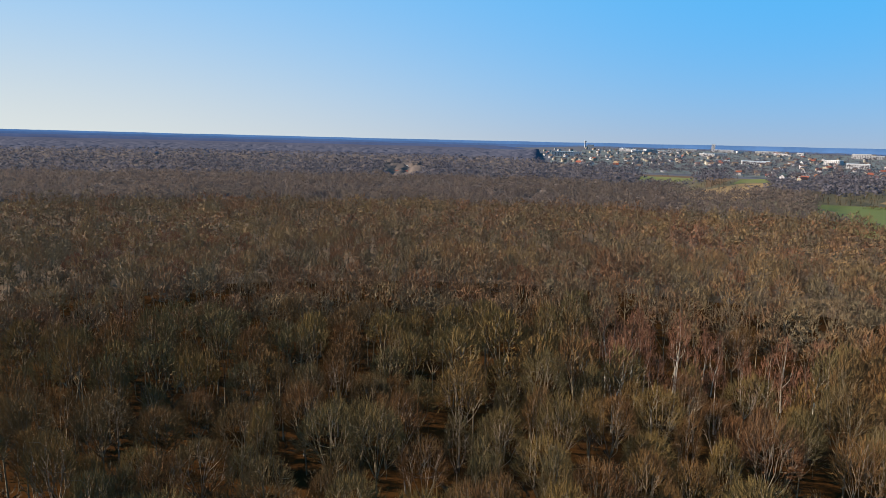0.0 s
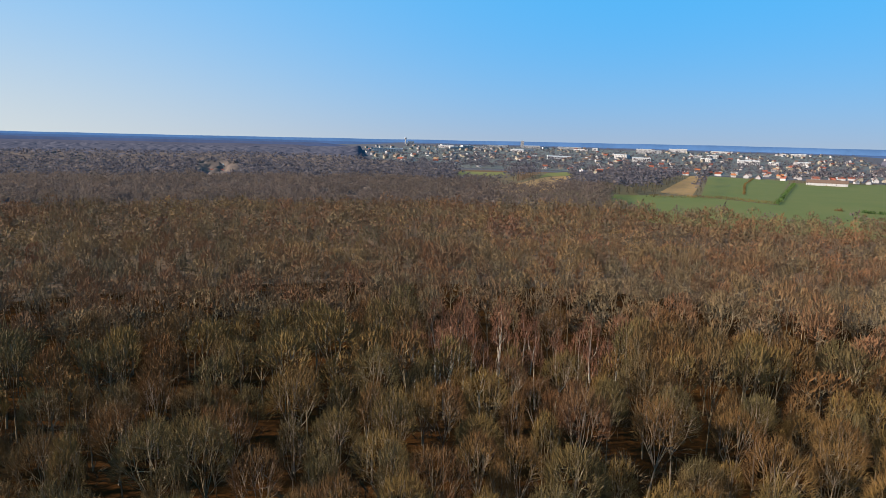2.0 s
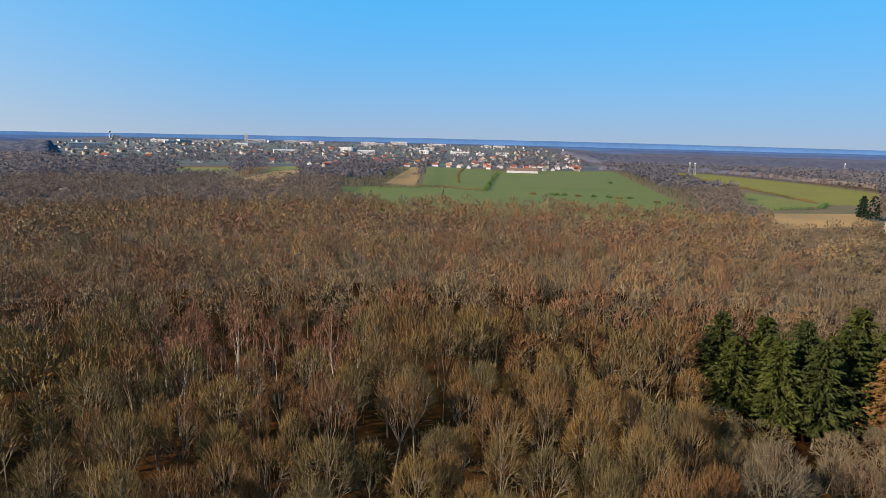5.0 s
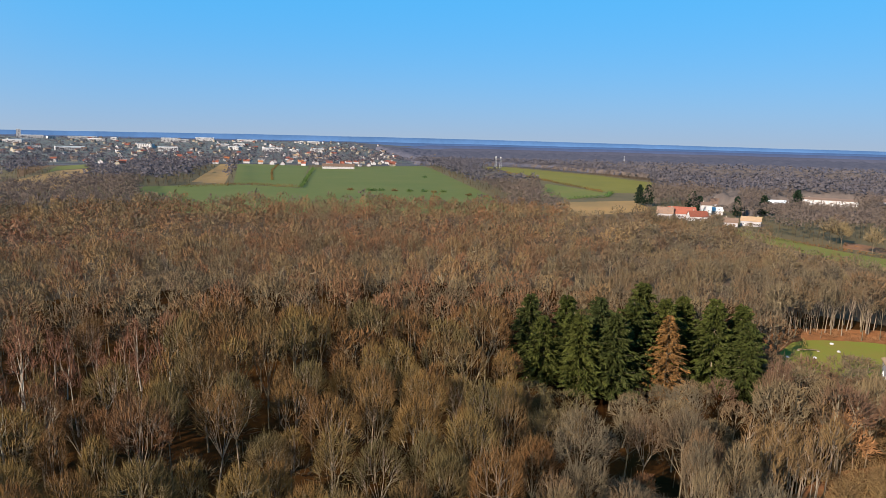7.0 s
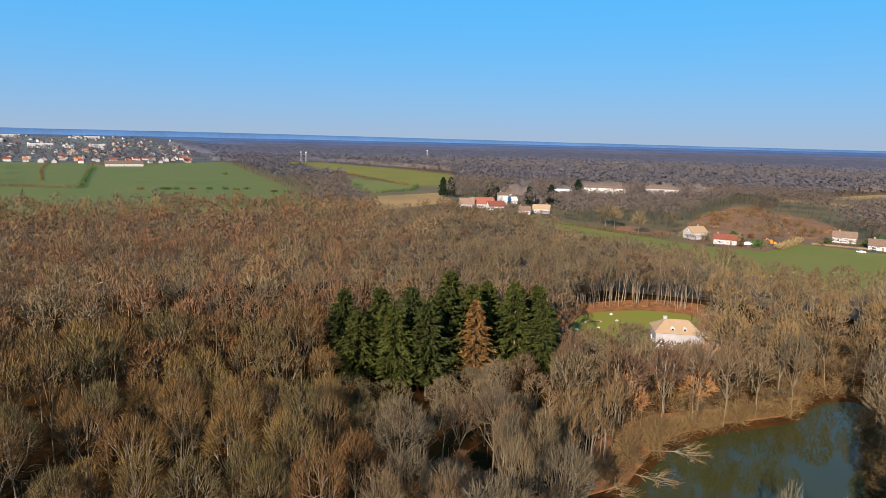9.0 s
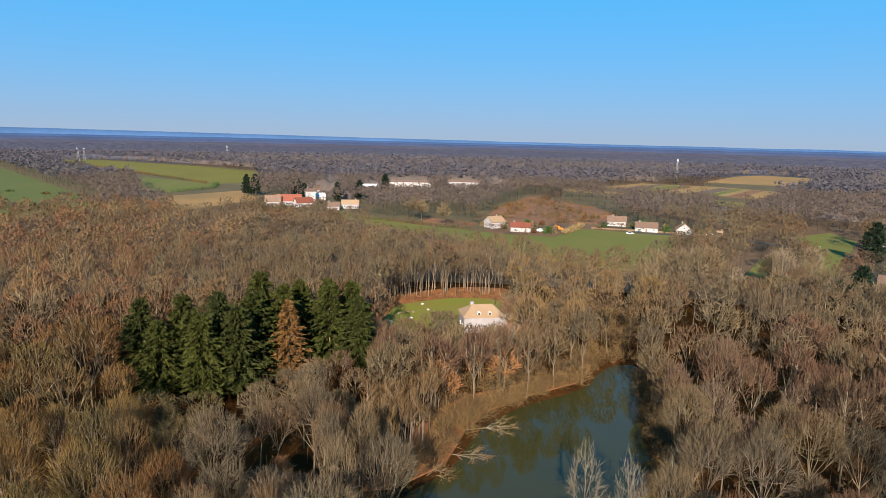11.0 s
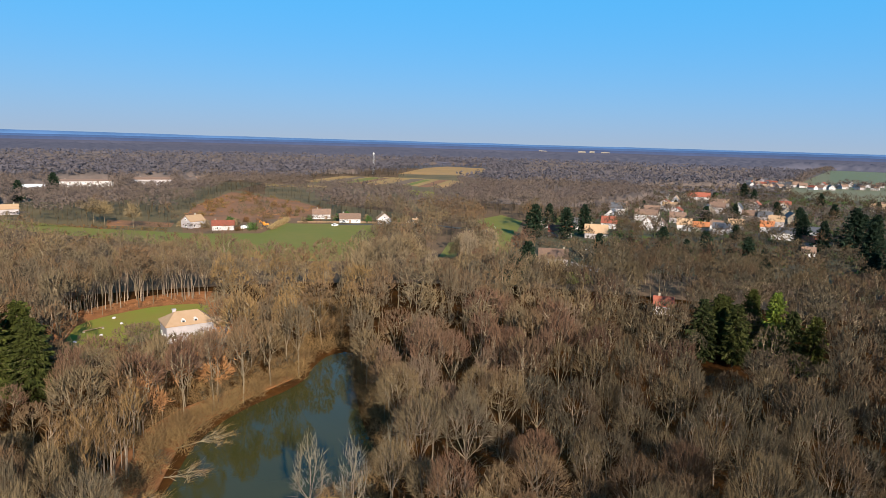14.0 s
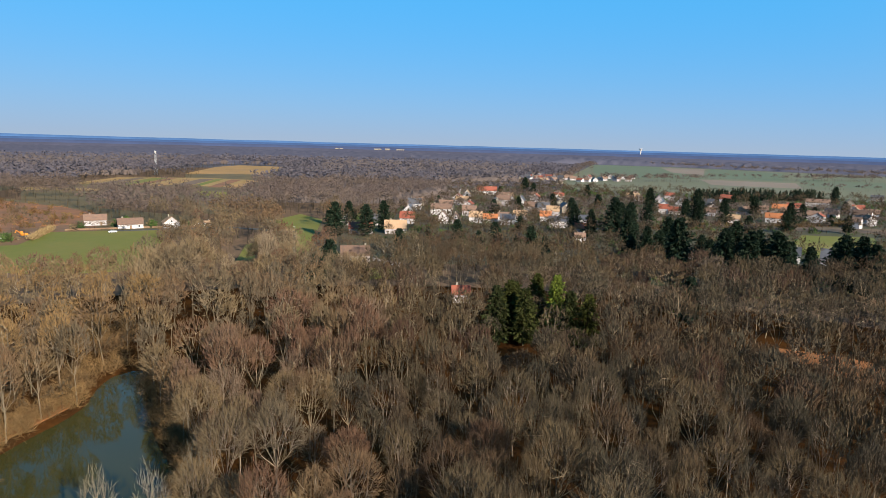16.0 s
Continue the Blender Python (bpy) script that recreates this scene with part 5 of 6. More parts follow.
def hip_roof(bm, w, d, h, rh, over=0.4, thick=0.2):
    x, y, q = w / 2 + over, d / 2 + over, d / 2 * 0.72
    for dz in (0, thick):
        c = [bm.verts.new(p) for p in ((-x, -y, h + dz), (x, -y, h + dz), (x, y, h + dz), (-x, y, h + dz), (-x + q + over, 0, h + rh + dz), (x - q - over, 0, h + rh + dz))]
        for f in ((0, 1, 5, 4), (1, 2, 5), (2, 3, 4, 5), (3, 0, 4)):
            bm.faces.new([c[i] for i in (f if dz else f[::-1])])
        if dz:
            for i in range(4):
                j = (i + 1) % 4
                bm.faces.new([lo[i], lo[j], c[j], c[i]])
        lo = c
    bmesh.ops.recalc_face_normals(bm, faces=bm.faces)


def manor():
    """The lone house in the wood: two storeys, hipped tile roof with small dormers, a chimney and a low wing."""
    w, d, h, rh = 12.0, 8.5, 4.5, 2.7
    root = tagged(new("country_house"), "pale rendered house with weathered hipped tile roof on a lawn", "house", "lone house")
    root.matrix_basis = pose(MANOR[0], MANOR[1], 0, 0, 0, -82)
    bm = bmesh.new()
    box(bm, -w / 2, -d / 2, -0.4, w / 2, d / 2, h)
    part("wall", bm, RENDER_CREAM, root)
    bm = bmesh.new()
    box(bm, -w / 2 - 0.06, -d / 2 - 0.06, h - 0.28, w / 2 + 0.06, d / 2 + 0.06, h - 0.03)
    part("cornice", bm, RENDER_CREAM, root)
    bm = bmesh.new()
    hip_roof(bm, w, d, h, rh)
    roof = part("roof", bm, TILE_PALE, root, "weathered tile roof")
    bm = bmesh.new()
    box(bm, -3.4, 0.4, h + 1.2, -2.5, 1.2, h + rh + 0.6, 0.05)
    box(bm, -3.5, 0.3, h + rh + 0.6, -2.4, 1.3, h + rh + 0.75)
    part("chimney", bm, RENDER_CREAM, roof)
    for x in (-1.6, 1.6):
        bm = bmesh.new()
        gable(bm, 0.9, 1.1, 0.7, 0.35)
        o = part("dormer", bm, RENDER_WHITE, roof)
        o.matrix_local = pose(x, -d / 2 + 1.0, h + 0.55, 0, 0, 90)
        bm = bmesh.new()
        box(bm, -0.3, -0.03, 0.1, 0.3, 0.03, 0.65)
        p = part("pane", bm, GLASS, roof)
        p.matrix_local = pose(x, -d / 2 + 0.52, h + 0.55)
    for x in (-4.2, 0.0, 4.2):
        for z in (1.5,):
            window(root, x, z, 0.7, 0.95, -d / 2 - 0.02, -1)
    for y in (-2, 2):
        for z in (1.5,):
            for sx in (-1, 1):
                window(root, sx * (w / 2 + 0.02), z, 0.75, 1.0, y, 1, 90)
    bm = bmesh.new()
    box(bm, w / 2, -3.0, -0.3, w / 2 + 5.5, 3.0, 2.7)
    wing = part("wing", bm, RENDER_CREAM, root, "low cream wing")
    bm = bmesh.new()
    gable_roof(bm, 5.6, 6.0, 2.7, 1.6, 0.25)
    wr = part("wing_roof", bm, TILE_PALE, root)
    wr.matrix_local = pose(w / 2 + 2.8, 0, 0)


manor()

# ---- the village behind and the town on the skyline ----
rng = np.random.default_rng(31)
placed = [(h[0], h[1]) for h in ALL_HOUSES]


def settle(n, r0, r1, a0, a1, gap, group, simple, size=(8, 13), tall=(3.2, 6.0), roofs=(0, 0, 1, 1, 1, 2, 4, 4)):
    """Scatter houses over a quarter, none nearer to another than gap."""
    made, tries = 0, 0
    while made < n and tries < n * 60:
        tries += 1
        q = rng.uniform(0, 1)
        r = 1 / ((1 - q) / r0 + q / r1)
        g = radians(rng.uniform(min(a0, a1), max(a0, a1)))
        x, y = -r * math.sin(g), r * math.cos(g)
        if any(abs(x - u) < gap and abs(y - v) < gap for u, v in placed):
            continue
        if any(inside(p, [x], [y])[0] for p in OPEN):
            continue
        placed.append((x, y))
        w = rng.uniform(*size)
        wall = WALLS[rng.choice([0, 0, 1, 2])]
        roof = ROOFS[rng.choice(roofs)]
        ob = house(x, y, w, rng.uniform(7, 9.5), rng.uniform(*tall), rng.uniform(2.6, 4.2), rng.choice([0, 90]) - math.degrees(g) + rng.normal(0, 12), wall, roof, "", "house", group, simple=simple)
        ob.location.z = lie(x, y)
        made += 1


settle(26, 480, 760, -131, -146, 15, "village houses", False)
settle(34, 960, 1180, -141, -163, 15, "hamlet houses", True)
settle(20, 560, 800, -151, -169, 18, "village houses", True)
settle(60, 1270, 1480, -27, -52, 13, "estate houses", True, tall=(3.0, 4.6), roofs=(0, 0, 0, 1, 3))
settle(44, 1350, 1600, -12, -52, 18, "town houses", True, size=(9, 14), tall=(3.6, 6.5))


def town_quarters(n, seed):
    """The far town: many small gabled houses in one mesh."""
    rng = np.random.default_rng(seed)
    V, T, M, base = [], [], [], 0
    for _ in range(n):
        q = rng.uniform(0, 1)
        r = 1 / ((1 - q) / 1600 + q / 3350)
        g = radians(rng.uniform(-53, -9))
        x, y = -r * math.sin(g), r * math.cos(g)
        if noise.noise((x / 90, y / 90, 1.7)) > 0.28:
            continue
        w, d, h, e = rng.uniform(9, 16) / 2, rng.uniform(7, 10) / 2, rng.uniform(3.6, 7.5), rng.uniform(2.4, 4.2)
        c = [(-w, -d, -1), (w, -d, -1), (w, d, -1), (-w, d, -1), (-w, -d, h), (w, -d, h), (w, d, h), (-w, d, h), (-w, 0, h + e), (w, 0, h + e), (-w - 0.4, -d - 0.4, h - 0.2), (w + 0.4, -d - 0.4, h - 0.2), (w + 0.4, 0, h + e + 0.25), (-w - 0.4, 0, h + e + 0.25), (w + 0.4, d + 0.4, h - 0.2), (-w - 0.4, d + 0.4, h - 0.2)]
        f = [(0, 1, 5), (0, 5, 4), (1, 2, 6), (1, 6, 5), (2, 3, 7), (2, 7, 6), (3, 0, 4), (3, 4, 7), (4, 8, 7), (5, 6, 9), (10, 11, 12), (10, 12, 13), (14, 15, 13), (14, 13, 12)]
        a = rng.uniform(0, 6.28)
        c = np.array(c)
        z0 = float(lie(x, y))
        V.append(np.stack([c[:, 0] * math.cos(a) - c[:, 1] * math.sin(a) + x, c[:, 0] * math.sin(a) + c[:, 1] * math.cos(a) + y, c[:, 2] + z0], 1))
        T.append(np.array(f) + base)
        M.append(np.array([rng.choice([0, 1, 2, 2])] * 10 + [3 + rng.choice([0, 1, 1, 2, 2])] * 4))
        base += 16
    ob = new("town_houses", quick_mesh("town_houses", np.concatenate(V), np.concatenate(T), [RENDER_WHITE, RENDER_CREAM, RENDER_GREY, TILE_RED, TILE_BROWN, SLATE], np.concatenate(M)))
    tagged(ob, "close-packed small houses of the distant town", "houses", kind="stuff")


town_quarters(340, 8)
tr = np.random.default_rng(9)
q = tr.uniform(0, 1, 4600)
r = 1 / ((1 - q) / 1300 + q / 3300)
g = np.radians(tr.uniform(-54, -8, 4600))
x, y = -r * np.sin(g), r * np.cos(g)
w = inside(TOWN, x, y) & (tr.uniform(0, 1, 4600) < np.clip((-8 - np.degrees(g)) / 12, 0, 1))
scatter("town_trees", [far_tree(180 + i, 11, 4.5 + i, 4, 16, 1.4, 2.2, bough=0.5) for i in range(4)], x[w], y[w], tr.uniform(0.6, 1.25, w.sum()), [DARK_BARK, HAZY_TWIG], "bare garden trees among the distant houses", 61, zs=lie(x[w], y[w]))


def block(x, y, w, d, h, turn, label, group="town blocks", wall=RENDER_WHITE, top=ROOF_METAL):
    """A flat-roofed block with rows of windows."""
    root = tagged(new("apartment_block"), label, "building", group)
    root.matrix_basis = pose(x, y, float(lie(x, y)), 0, 0, -turn)
    bm = bmesh.new()
    box(bm, -w / 2, -d / 2, -1, w / 2, d / 2, h, 0.1)
    part("wall", bm, wall, root)
    bm = bmesh.new()
    box(bm, -w / 2 - 0.2, -d / 2 - 0.2, h, w / 2 + 0.2, d / 2 + 0.2, h + 0.6)
    part("roof", bm, top, root)
    floors = max(1, int(h / 3.2))
    for k in range(floors):
        bm = bmesh.new()
        n = max(3, int(w / 5))
        for i in range(n):
            u = (i + 0.5) / n * w - w / 2
            box(bm, u - 1.1, -d / 2 - 0.06, k * 3.2 + 0.9, u + 1.1, -d / 2 + 0.02, k * 3.2 + 2.5)
        part("window_band", bm, GLASS, root)


BLOCKS = [(385, 2064, 70, 14, 14), (430, 2080, 40, 14, 12), (700, 3050, 30, 14, 18), (1080, 2900, 120, 40, 10), (1260, 2880, 80, 30, 12), (1420, 2800, 110, 40, 10), (835, 1690, 50, 24, 8), (1520, 2330, 60, 14, 18), (1454, 1912, 44, 20, 8), (2000, 2450, 90, 40, 9), (1850, 2560, 80, 14, 15), (2150, 2200, 100, 40, 9), (1240, 2950, 16, 16, 34)]
for x, y, w, d, h in BLOCKS:
    block(x, y, w, d, h, math.degrees(math.atan2(x, y)), "pale flat-roofed town building on the skyline")

# white works and flats scattered through the town, and a far settlement low on the skyline
br = np.random.default_rng(66)
for i in range(25):
    q, g = (br.uniform(1750, 3150), br.uniform(-47, -15)) if i < 20 else (br.uniform(3080, 3180), br.uniform(-133, -121))
    x, y = q * math.sin(radians(-g)), q * math.cos(radians(g))
    block(x, y, br.uniform(24, 80) if i < 20 else br.uniform(14, 40), br.uniform(12, 26), br.uniform(7, 13) if i < 20 else br.uniform(9, 13), -g + br.normal(0, 12), "long white flat-roofed works or flats far off" if i < 20 else "low grey flat-roofed works on the skyline", wall=RENDER_WHITE if i < 20 else RENDER_GREY, top=ROOF_METAL if i < 20 else RENDER_GREY)

# ---- masts and towers ----
def mast(x, y, h, w, name="lattice_mast", label="grey steel lattice radio mast above the woods"):
    root = tagged(new(name), label, "mast")
    root.matrix_basis = pose(x, y, float(lie(x, y)), 0, 0, 30)
    for i in range(4):
        a, b = (-1, 1, 1, -1)[i], (-1, -1, 1, 1)[i]
        s = Soup()
        s.sticks([(a * w, b * w, 0)], [(a * w * 0.35, b * w * 0.35, h)], 0.16, 0.12, 0, 4)
        v, t, m = s.arrays()
        o = new("leg", quick_mesh("leg", v, t, [STEEL]))
        o.parent = root
    n = 12
    for k in range(n):
        z0, z1 = h * k / n, h * (k + 1) / n
        w0, w1 = w * (1 - 0.65 * k / n), w * (1 - 0.65 * (k + 1) / n)
        c = ((-1, -1), (1, -1), (1, 1), (-1, 1))
        s = Soup()
        s.sticks([(c[i][0] * w0, c[i][1] * w0, z0) for i in range(4)], [(c[(i + 1) % 4][0] * w1, c[(i + 1) % 4][1] * w1, z1) for i in range(4)], 0.09, 0.09, 0, 3)
        v, t, m = s.arrays()
        o = new("brace", quick_mesh("brace", v, t, [STEEL]))
        o.parent = root
    for k in range(3):
        bm = bmesh.new()
        a = k * 2.094
        box(bm, -0.25, -0.2, h * 0.9, 0.25, 0.2, h * 0.97)
        o = part("antenna", bm, WHITE_PAINT, root)
        o.matrix_local = pose(w * 0.6 * math.cos(a), w * 0.6 * math.sin(a), 0)


mast(916, -344, 34, 1.6)
mast(1484, 485, 28, 1.4)
mast(1159, 635, 24, 2.2, "power_pylon", "grey lattice power pylon beside the meadow")
mast(1175, 655, 24, 2.2, "power_pylon", "grey lattice power pylon beside the meadow")


def water_tower(x, y, h, r):
    root = tagged(new("water_tower"), "white concrete water tower on the plain", "tower")
    root.matrix_basis = pose(x, y, float(lie(x, y)))
    bm = bmesh.new()
    bmesh.ops.create_cone(bm, cap_ends=True, segments=20, radius1=r * 0.5, radius2=r * 0.42, depth=h * 0.75, matrix=Matrix.Translation((0, 0, h * 0.375)))
    part("shaft", bm, RENDER_WHITE, root)
    bm = bmesh.new()
    bmesh.ops.create_cone(bm, cap_ends=True, segments=24, radius1=r * 0.45, radius2=r, depth=h * 0.2, matrix=Matrix.Translation((0, 0, h * 0.85)))
    bmesh.ops.create_cone(bm, cap_ends=True, segments=24, radius1=r, radius2=r * 0.9, depth=h * 0.06, matrix=Matrix.Translation((0, 0, h * 0.98)))
    part("tank", bm, RENDER_WHITE, root)


water_tower(1680, -3130, 42, 8)
water_tower(740, 3350, 34, 7)

# ---- conifers and evergreens ----
ck = [thing_tree("cedar_tree", spruce(230 + i, 17, 5.6, 9, width=0.85, droop=0.05 + 0.04 * i), [BARK, CEDAR], "dark broad conifer beside the village houses", "tree", "village conifers", "needles") for i in range(3)]
for i, (x, y) in enumerate(CEDARS_NEAR + CEDARS_FAR):
    place(ck[i % 3], x, y, 0.85 + 0.4 * ((i * 37) % 11) / 11, i * 61, 0.9 + 0.2 * ((i * 17) % 7) / 7)
for k in ck:
    stow(k)
bk = [thing_tree("cedar_tree", spruce(240 + i, 24, 7.6 - 0.8 * i, 15, width=0.95, droop=0.02 + 0.05 * i, gap=0.1), [BARK, CEDAR], "great dark spreading cedar among the village gardens", "tree", "great cedars", "needles") for i in range(3)]
for i, (x, y, h) in enumerate(BIG_CEDARS):
    place(bk[i % 3], x, y, h / 24, i * 71)
for k in bk:
    stow(k)
gk = [thing_tree("spruce_tree", spruce(220 + i, 17, 4.6, 20, width=0.44), [BARK, NEEDLE], "dark green spruce in a small grove", "tree", "grove spruces", "needles") for i in range(2)]
for i, (x, y, h) in enumerate(GROVE):
    if i != 4:
        place(gk[i % 2], x, y, h / 17, i * 53)
for k in gk:
    stow(k)
pale = thing_tree("pale_cypress", spruce(226, 19.0, 3.8, 26, droop=-0.1, width=0.42), [BARK, NEEDLE_PALE], "yellow-green cypress among dark spruces", "tree", "", "needles")
pale.location = (102, -147.5, 0)
young = thing_tree("young_spruce", spruce(227, 9, 3.0, 16, width=0.4), [BARK, NEEDLE_PALE], "young light green spruce among bare trees", "tree", "", "needles")
young.location = (88, -201, 0)

vc = np.random.default_rng(88)
ck = [thing_tree("cedar_tree", spruce(236 + i, 13, 4.2, 7, width=0.9, droop=0.1), [BARK, CEDAR], "dark conifer in a village garden", "tree", "garden conifers", "needles") for i in range(2)]
made = 0
while made < 46:
    q, g = vc.uniform(255, 720), radians(vc.uniform(-172, -126))
    x, y = -q * math.sin(g), q * math.cos(g)
    if not inside(VILLAGE, [x], [y])[0] or any(inside(o, [x], [y])[0] for o in (MEADOW, TRACK, PARK, PLAIN)) or any(abs(x - u) < 8 and abs(y - v) < 8 for u, v in placed):
        continue
    place(ck[made % 2], x, y, vc.uniform(0.6, 1.15), vc.uniform(0, 360))
    made += 1
for k in ck:
    stow(k)

# ---- willows, pale poplars and rusty beeches ----
wk = [thing_tree("willow_tree", bare_tree(250 + i, 9, 3.2, 5, 90, 700, 0.11, 1.3, 0.45, bough=0.12, wood=1), [BARK, GOLD_TWIG], "bare willow with golden-yellow winter twigs", "tree", "willows") for i in range(2)]
WILLOWS = [(95, 24), (426, 10), (403, -5), (436, 16), (230, -89), (242, -101), (235, -104), (221, -77), (239, -130), (232, -132), (241, -133), (182, -132), (172, -130), (226, -95), (246, -94), (214, -84), (236, -84), (250, -110), (207, -72)]
for i, (x, y) in enumerate(WILLOWS):
    place(wk[i % 2], x, y, 0.45 if i == 0 else 1.55 + 0.35 * ((i * 29) % 7) / 7, i * 77)
for k in wk:
    stow(k)
pk = thing_tree("poplar_tree", bare_tree(260, 15.5, 2.6, 7, 90, 420, 0.05, 1.2, 0.45, bough=0.08, wood=1), [PALE_BARK, PALE_TWIG], "pale grey leafless poplar on the pond's edge", "tree", "pale poplars")
for x, y, sc in ((79, -21, 1.05), (76, -26, 1.0), (84, -35, 0.9)):
    place(pk, x, y, sc, x * 31)
stow(pk)
rk = thing_tree("beech_bush", bare_tree(270, 7, 3.0, 4, 90, 700, 0.11, 0.9, 0.5, bough=0.1, wood=1), [BARK, RUST_LEAF], "young beech holding rusty withered leaves", "tree", "rusty beeches")
for x, y, sc in ((139, -6, 1.1), (146, -4, 0.9), (93, 24, 0.6), (141, -11, 0.9), (217, 20, 0.8), (222, 15, 0.7), (205, 24, 0.9), (150, -12, 0.8), (146, -20, 1.3), (152, -17, 1.1), (137, -16, 1.0), (158, -22, 1.2), (126, -3, 0.9), (131, 0, 1.0)):
    place(rk, x, y, sc * 1.3, x * 17)
stow(rk)

# ---- shrubs on the banks, hedges ----
def along(outline, step, seed, out=2.0, spread=1.5):
    rng = np.random.default_rng(seed)
    pts = []
    p = np.asarray(outline, float)
    c = p.mean(0)
    for a, b in zip(p, np.roll(p, -1, 0)):
        n = max(1, int(np.hypot(*(b - a)) / step))
        for i in range(n):
            q = a + (b - a) * (i + rng.uniform(0, 1)) / n
            nrm = np.array([(b - a)[1], -(b - a)[0]])
            nrm = nrm / max(np.hypot(*nrm), 1e-6)
            for sgn in (1, -1):
                w = q + nrm * sgn * (out + rng.uniform(0, spread))
                if not inside(outline, [w[0]], [w[1]])[0]:
                    pts.append(w)
                    break
    return np.array(pts)


bushes = [bush(300 + i, 1.5, 2.6, 190, 0.05, 0.9) for i in range(4)]
w = along(POND, 0.7, 3, 0.4, 6.0)
w = w[~((w[:, 0] < 116) & (w[:, 1] > -12)) | (np.arange(len(w)) % 2 == 0)]
scatter("shrubs", bushes, w[:, 0], w[:, 1], np.random.default_rng(4).uniform(0.6, 1.9, len(w)), [BARK, BANK_TWIG], "olive-brown bank shrubs overhanging the pond", 41, category="shrubs")
w = along(LAWN_EDGE, 1.1, 5, 0.3, 9.0)
w = w[np.hypot(w[:, 0], w[:, 1]) > 195]
scatter("shrubs", bushes, w[:, 0], w[:, 1], np.random.default_rng(6).uniform(0.4, 0.9, len(w)), [BARK, RUST_LEAF], "rusty low shrubs at the lawn's edge", 42, category="shrubs")
sr = np.random.default_rng(46)
u = sr.uniform(0, 1, 90)
stems = [bare_tree(175 + i, 9.5, 1.5, 3, 12, 110, 0.08, 1.0, deep=0.33, bough=0.07, wood=0) for i in range(4)]
scatter("saplings", stems, np.interp(u, [0, 1], [92, 126]) + sr.uniform(-2, 5, 90), np.interp(u, [0, 0.5, 1], [11, 4, 0]) + sr.uniform(-3, 9, 90), sr.uniform(0.7, 1.3, 90), [PALE_BARK, BANK_TWIG], "slender pale saplings on the bare orange bank", 49)
x, y = sr.uniform(95, 225, 1300), sr.uniform(-75, 15, 1300)
w = inside([(112, 4), (128, 0), (150, -6), (166, -14), (172, -24), (205, -32), (216, -50), (190, -72), (160, -48), (156, -42), (146, -36), (136, -26), (127, -12), (112, -4)], x, y)
scatter("shrubs", bushes, x[w], y[w], sr.uniform(0.8, 1.9, w.sum()), [BARK, BANK_TWIG], "olive-brown thicket between pond and lawn", 47, category="shrubs")
x, y, wide = woodland_spots(64, 190, 6.4, 21, 0.35)
under = [bare_tree(310 + i, 6.5, 2.6, 0, 8, 84, 0.11, 1.1, 0.42, 3, 0.1, low=-0.6) for i in range(4)]
# DARK_BARK on the twigs too: the gaps' shade is put into their colour
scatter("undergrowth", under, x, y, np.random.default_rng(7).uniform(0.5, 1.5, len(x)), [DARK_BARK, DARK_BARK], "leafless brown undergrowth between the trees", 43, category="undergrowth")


vr = np.random.default_rng(71)
x, y = vr.uniform(40, 590, 3600), vr.uniform(-1040, -235, 3600)
w = inside(VILLAGE, x, y) & (np.degrees(np.arctan2(-x, y)) > -174)
for p in (MEADOW, TRACK, PARK, PLAIN):
    w &= ~inside(p, x, y)
for u, v in placed:
    w &= (np.abs(x - u) > 7) | (np.abs(y - v) > 7)
    w &= (np.hypot(x * 1.03 - u, y * 1.03 - v) > 5) | (vr.uniform(0, 1, len(x)) < 0.4)
x, y = x[w], y[w]
size = vr.uniform(0.55, 1.15, len(x))
scatter("garden_trees", [far_tree(340 + i, 11.5, 3.6 + 0.6 * (i % 3), 5, 50, 0.4, 1.5, bough=0.2) for i in range(5)], x, y, size, [DARK_BARK, TWIG_SHADED], "bare garden trees between the village houses", 72)
x, y = x + vr.uniform(-9, 9, len(x)), y + vr.uniform(-9, 9, len(x))
w = np.ones(len(x), bool)
for u, v in placed:
    w &= (np.abs(x - u) > 7) | (np.abs(y - v) > 7)
w = w & ~inside(PLAIN, x, y) & ~inside(MEADOW, x, y)
scatter("garden_shrubs", [bush(350 + i, 2.0, 2.6, 34, 0.45, 1.2) for i in range(3)], x[w], y[w], vr.uniform(0.5, 1.5, w.sum()), [BARK, LEAF], "evergreen garden hedges and shrubs in the village", 73, category="shrubs")


def tree_row(points, gap, width, kits, mats, label, seed, size=(0.7, 1.2)):
    """A belt of trees along a line on the plain."""
    rng = np.random.default_rng(seed)
    p = []
    for a, b in zip(points, points[1:]):
        a, b = np.array(a, float), np.array(b, float)
        n = int(np.hypot(*(b - a)) / gap) + 1
        p.append(a + (b - a) * rng.uniform(0, 1, n)[:, None] + rng.normal(0, width / 2, (n, 2)))
    p = np.concatenate(p)
    scatter("tree_belt", kits, p[:, 0], p[:, 1], rng.uniform(*size, len(p)), mats, label, seed, category="trees")


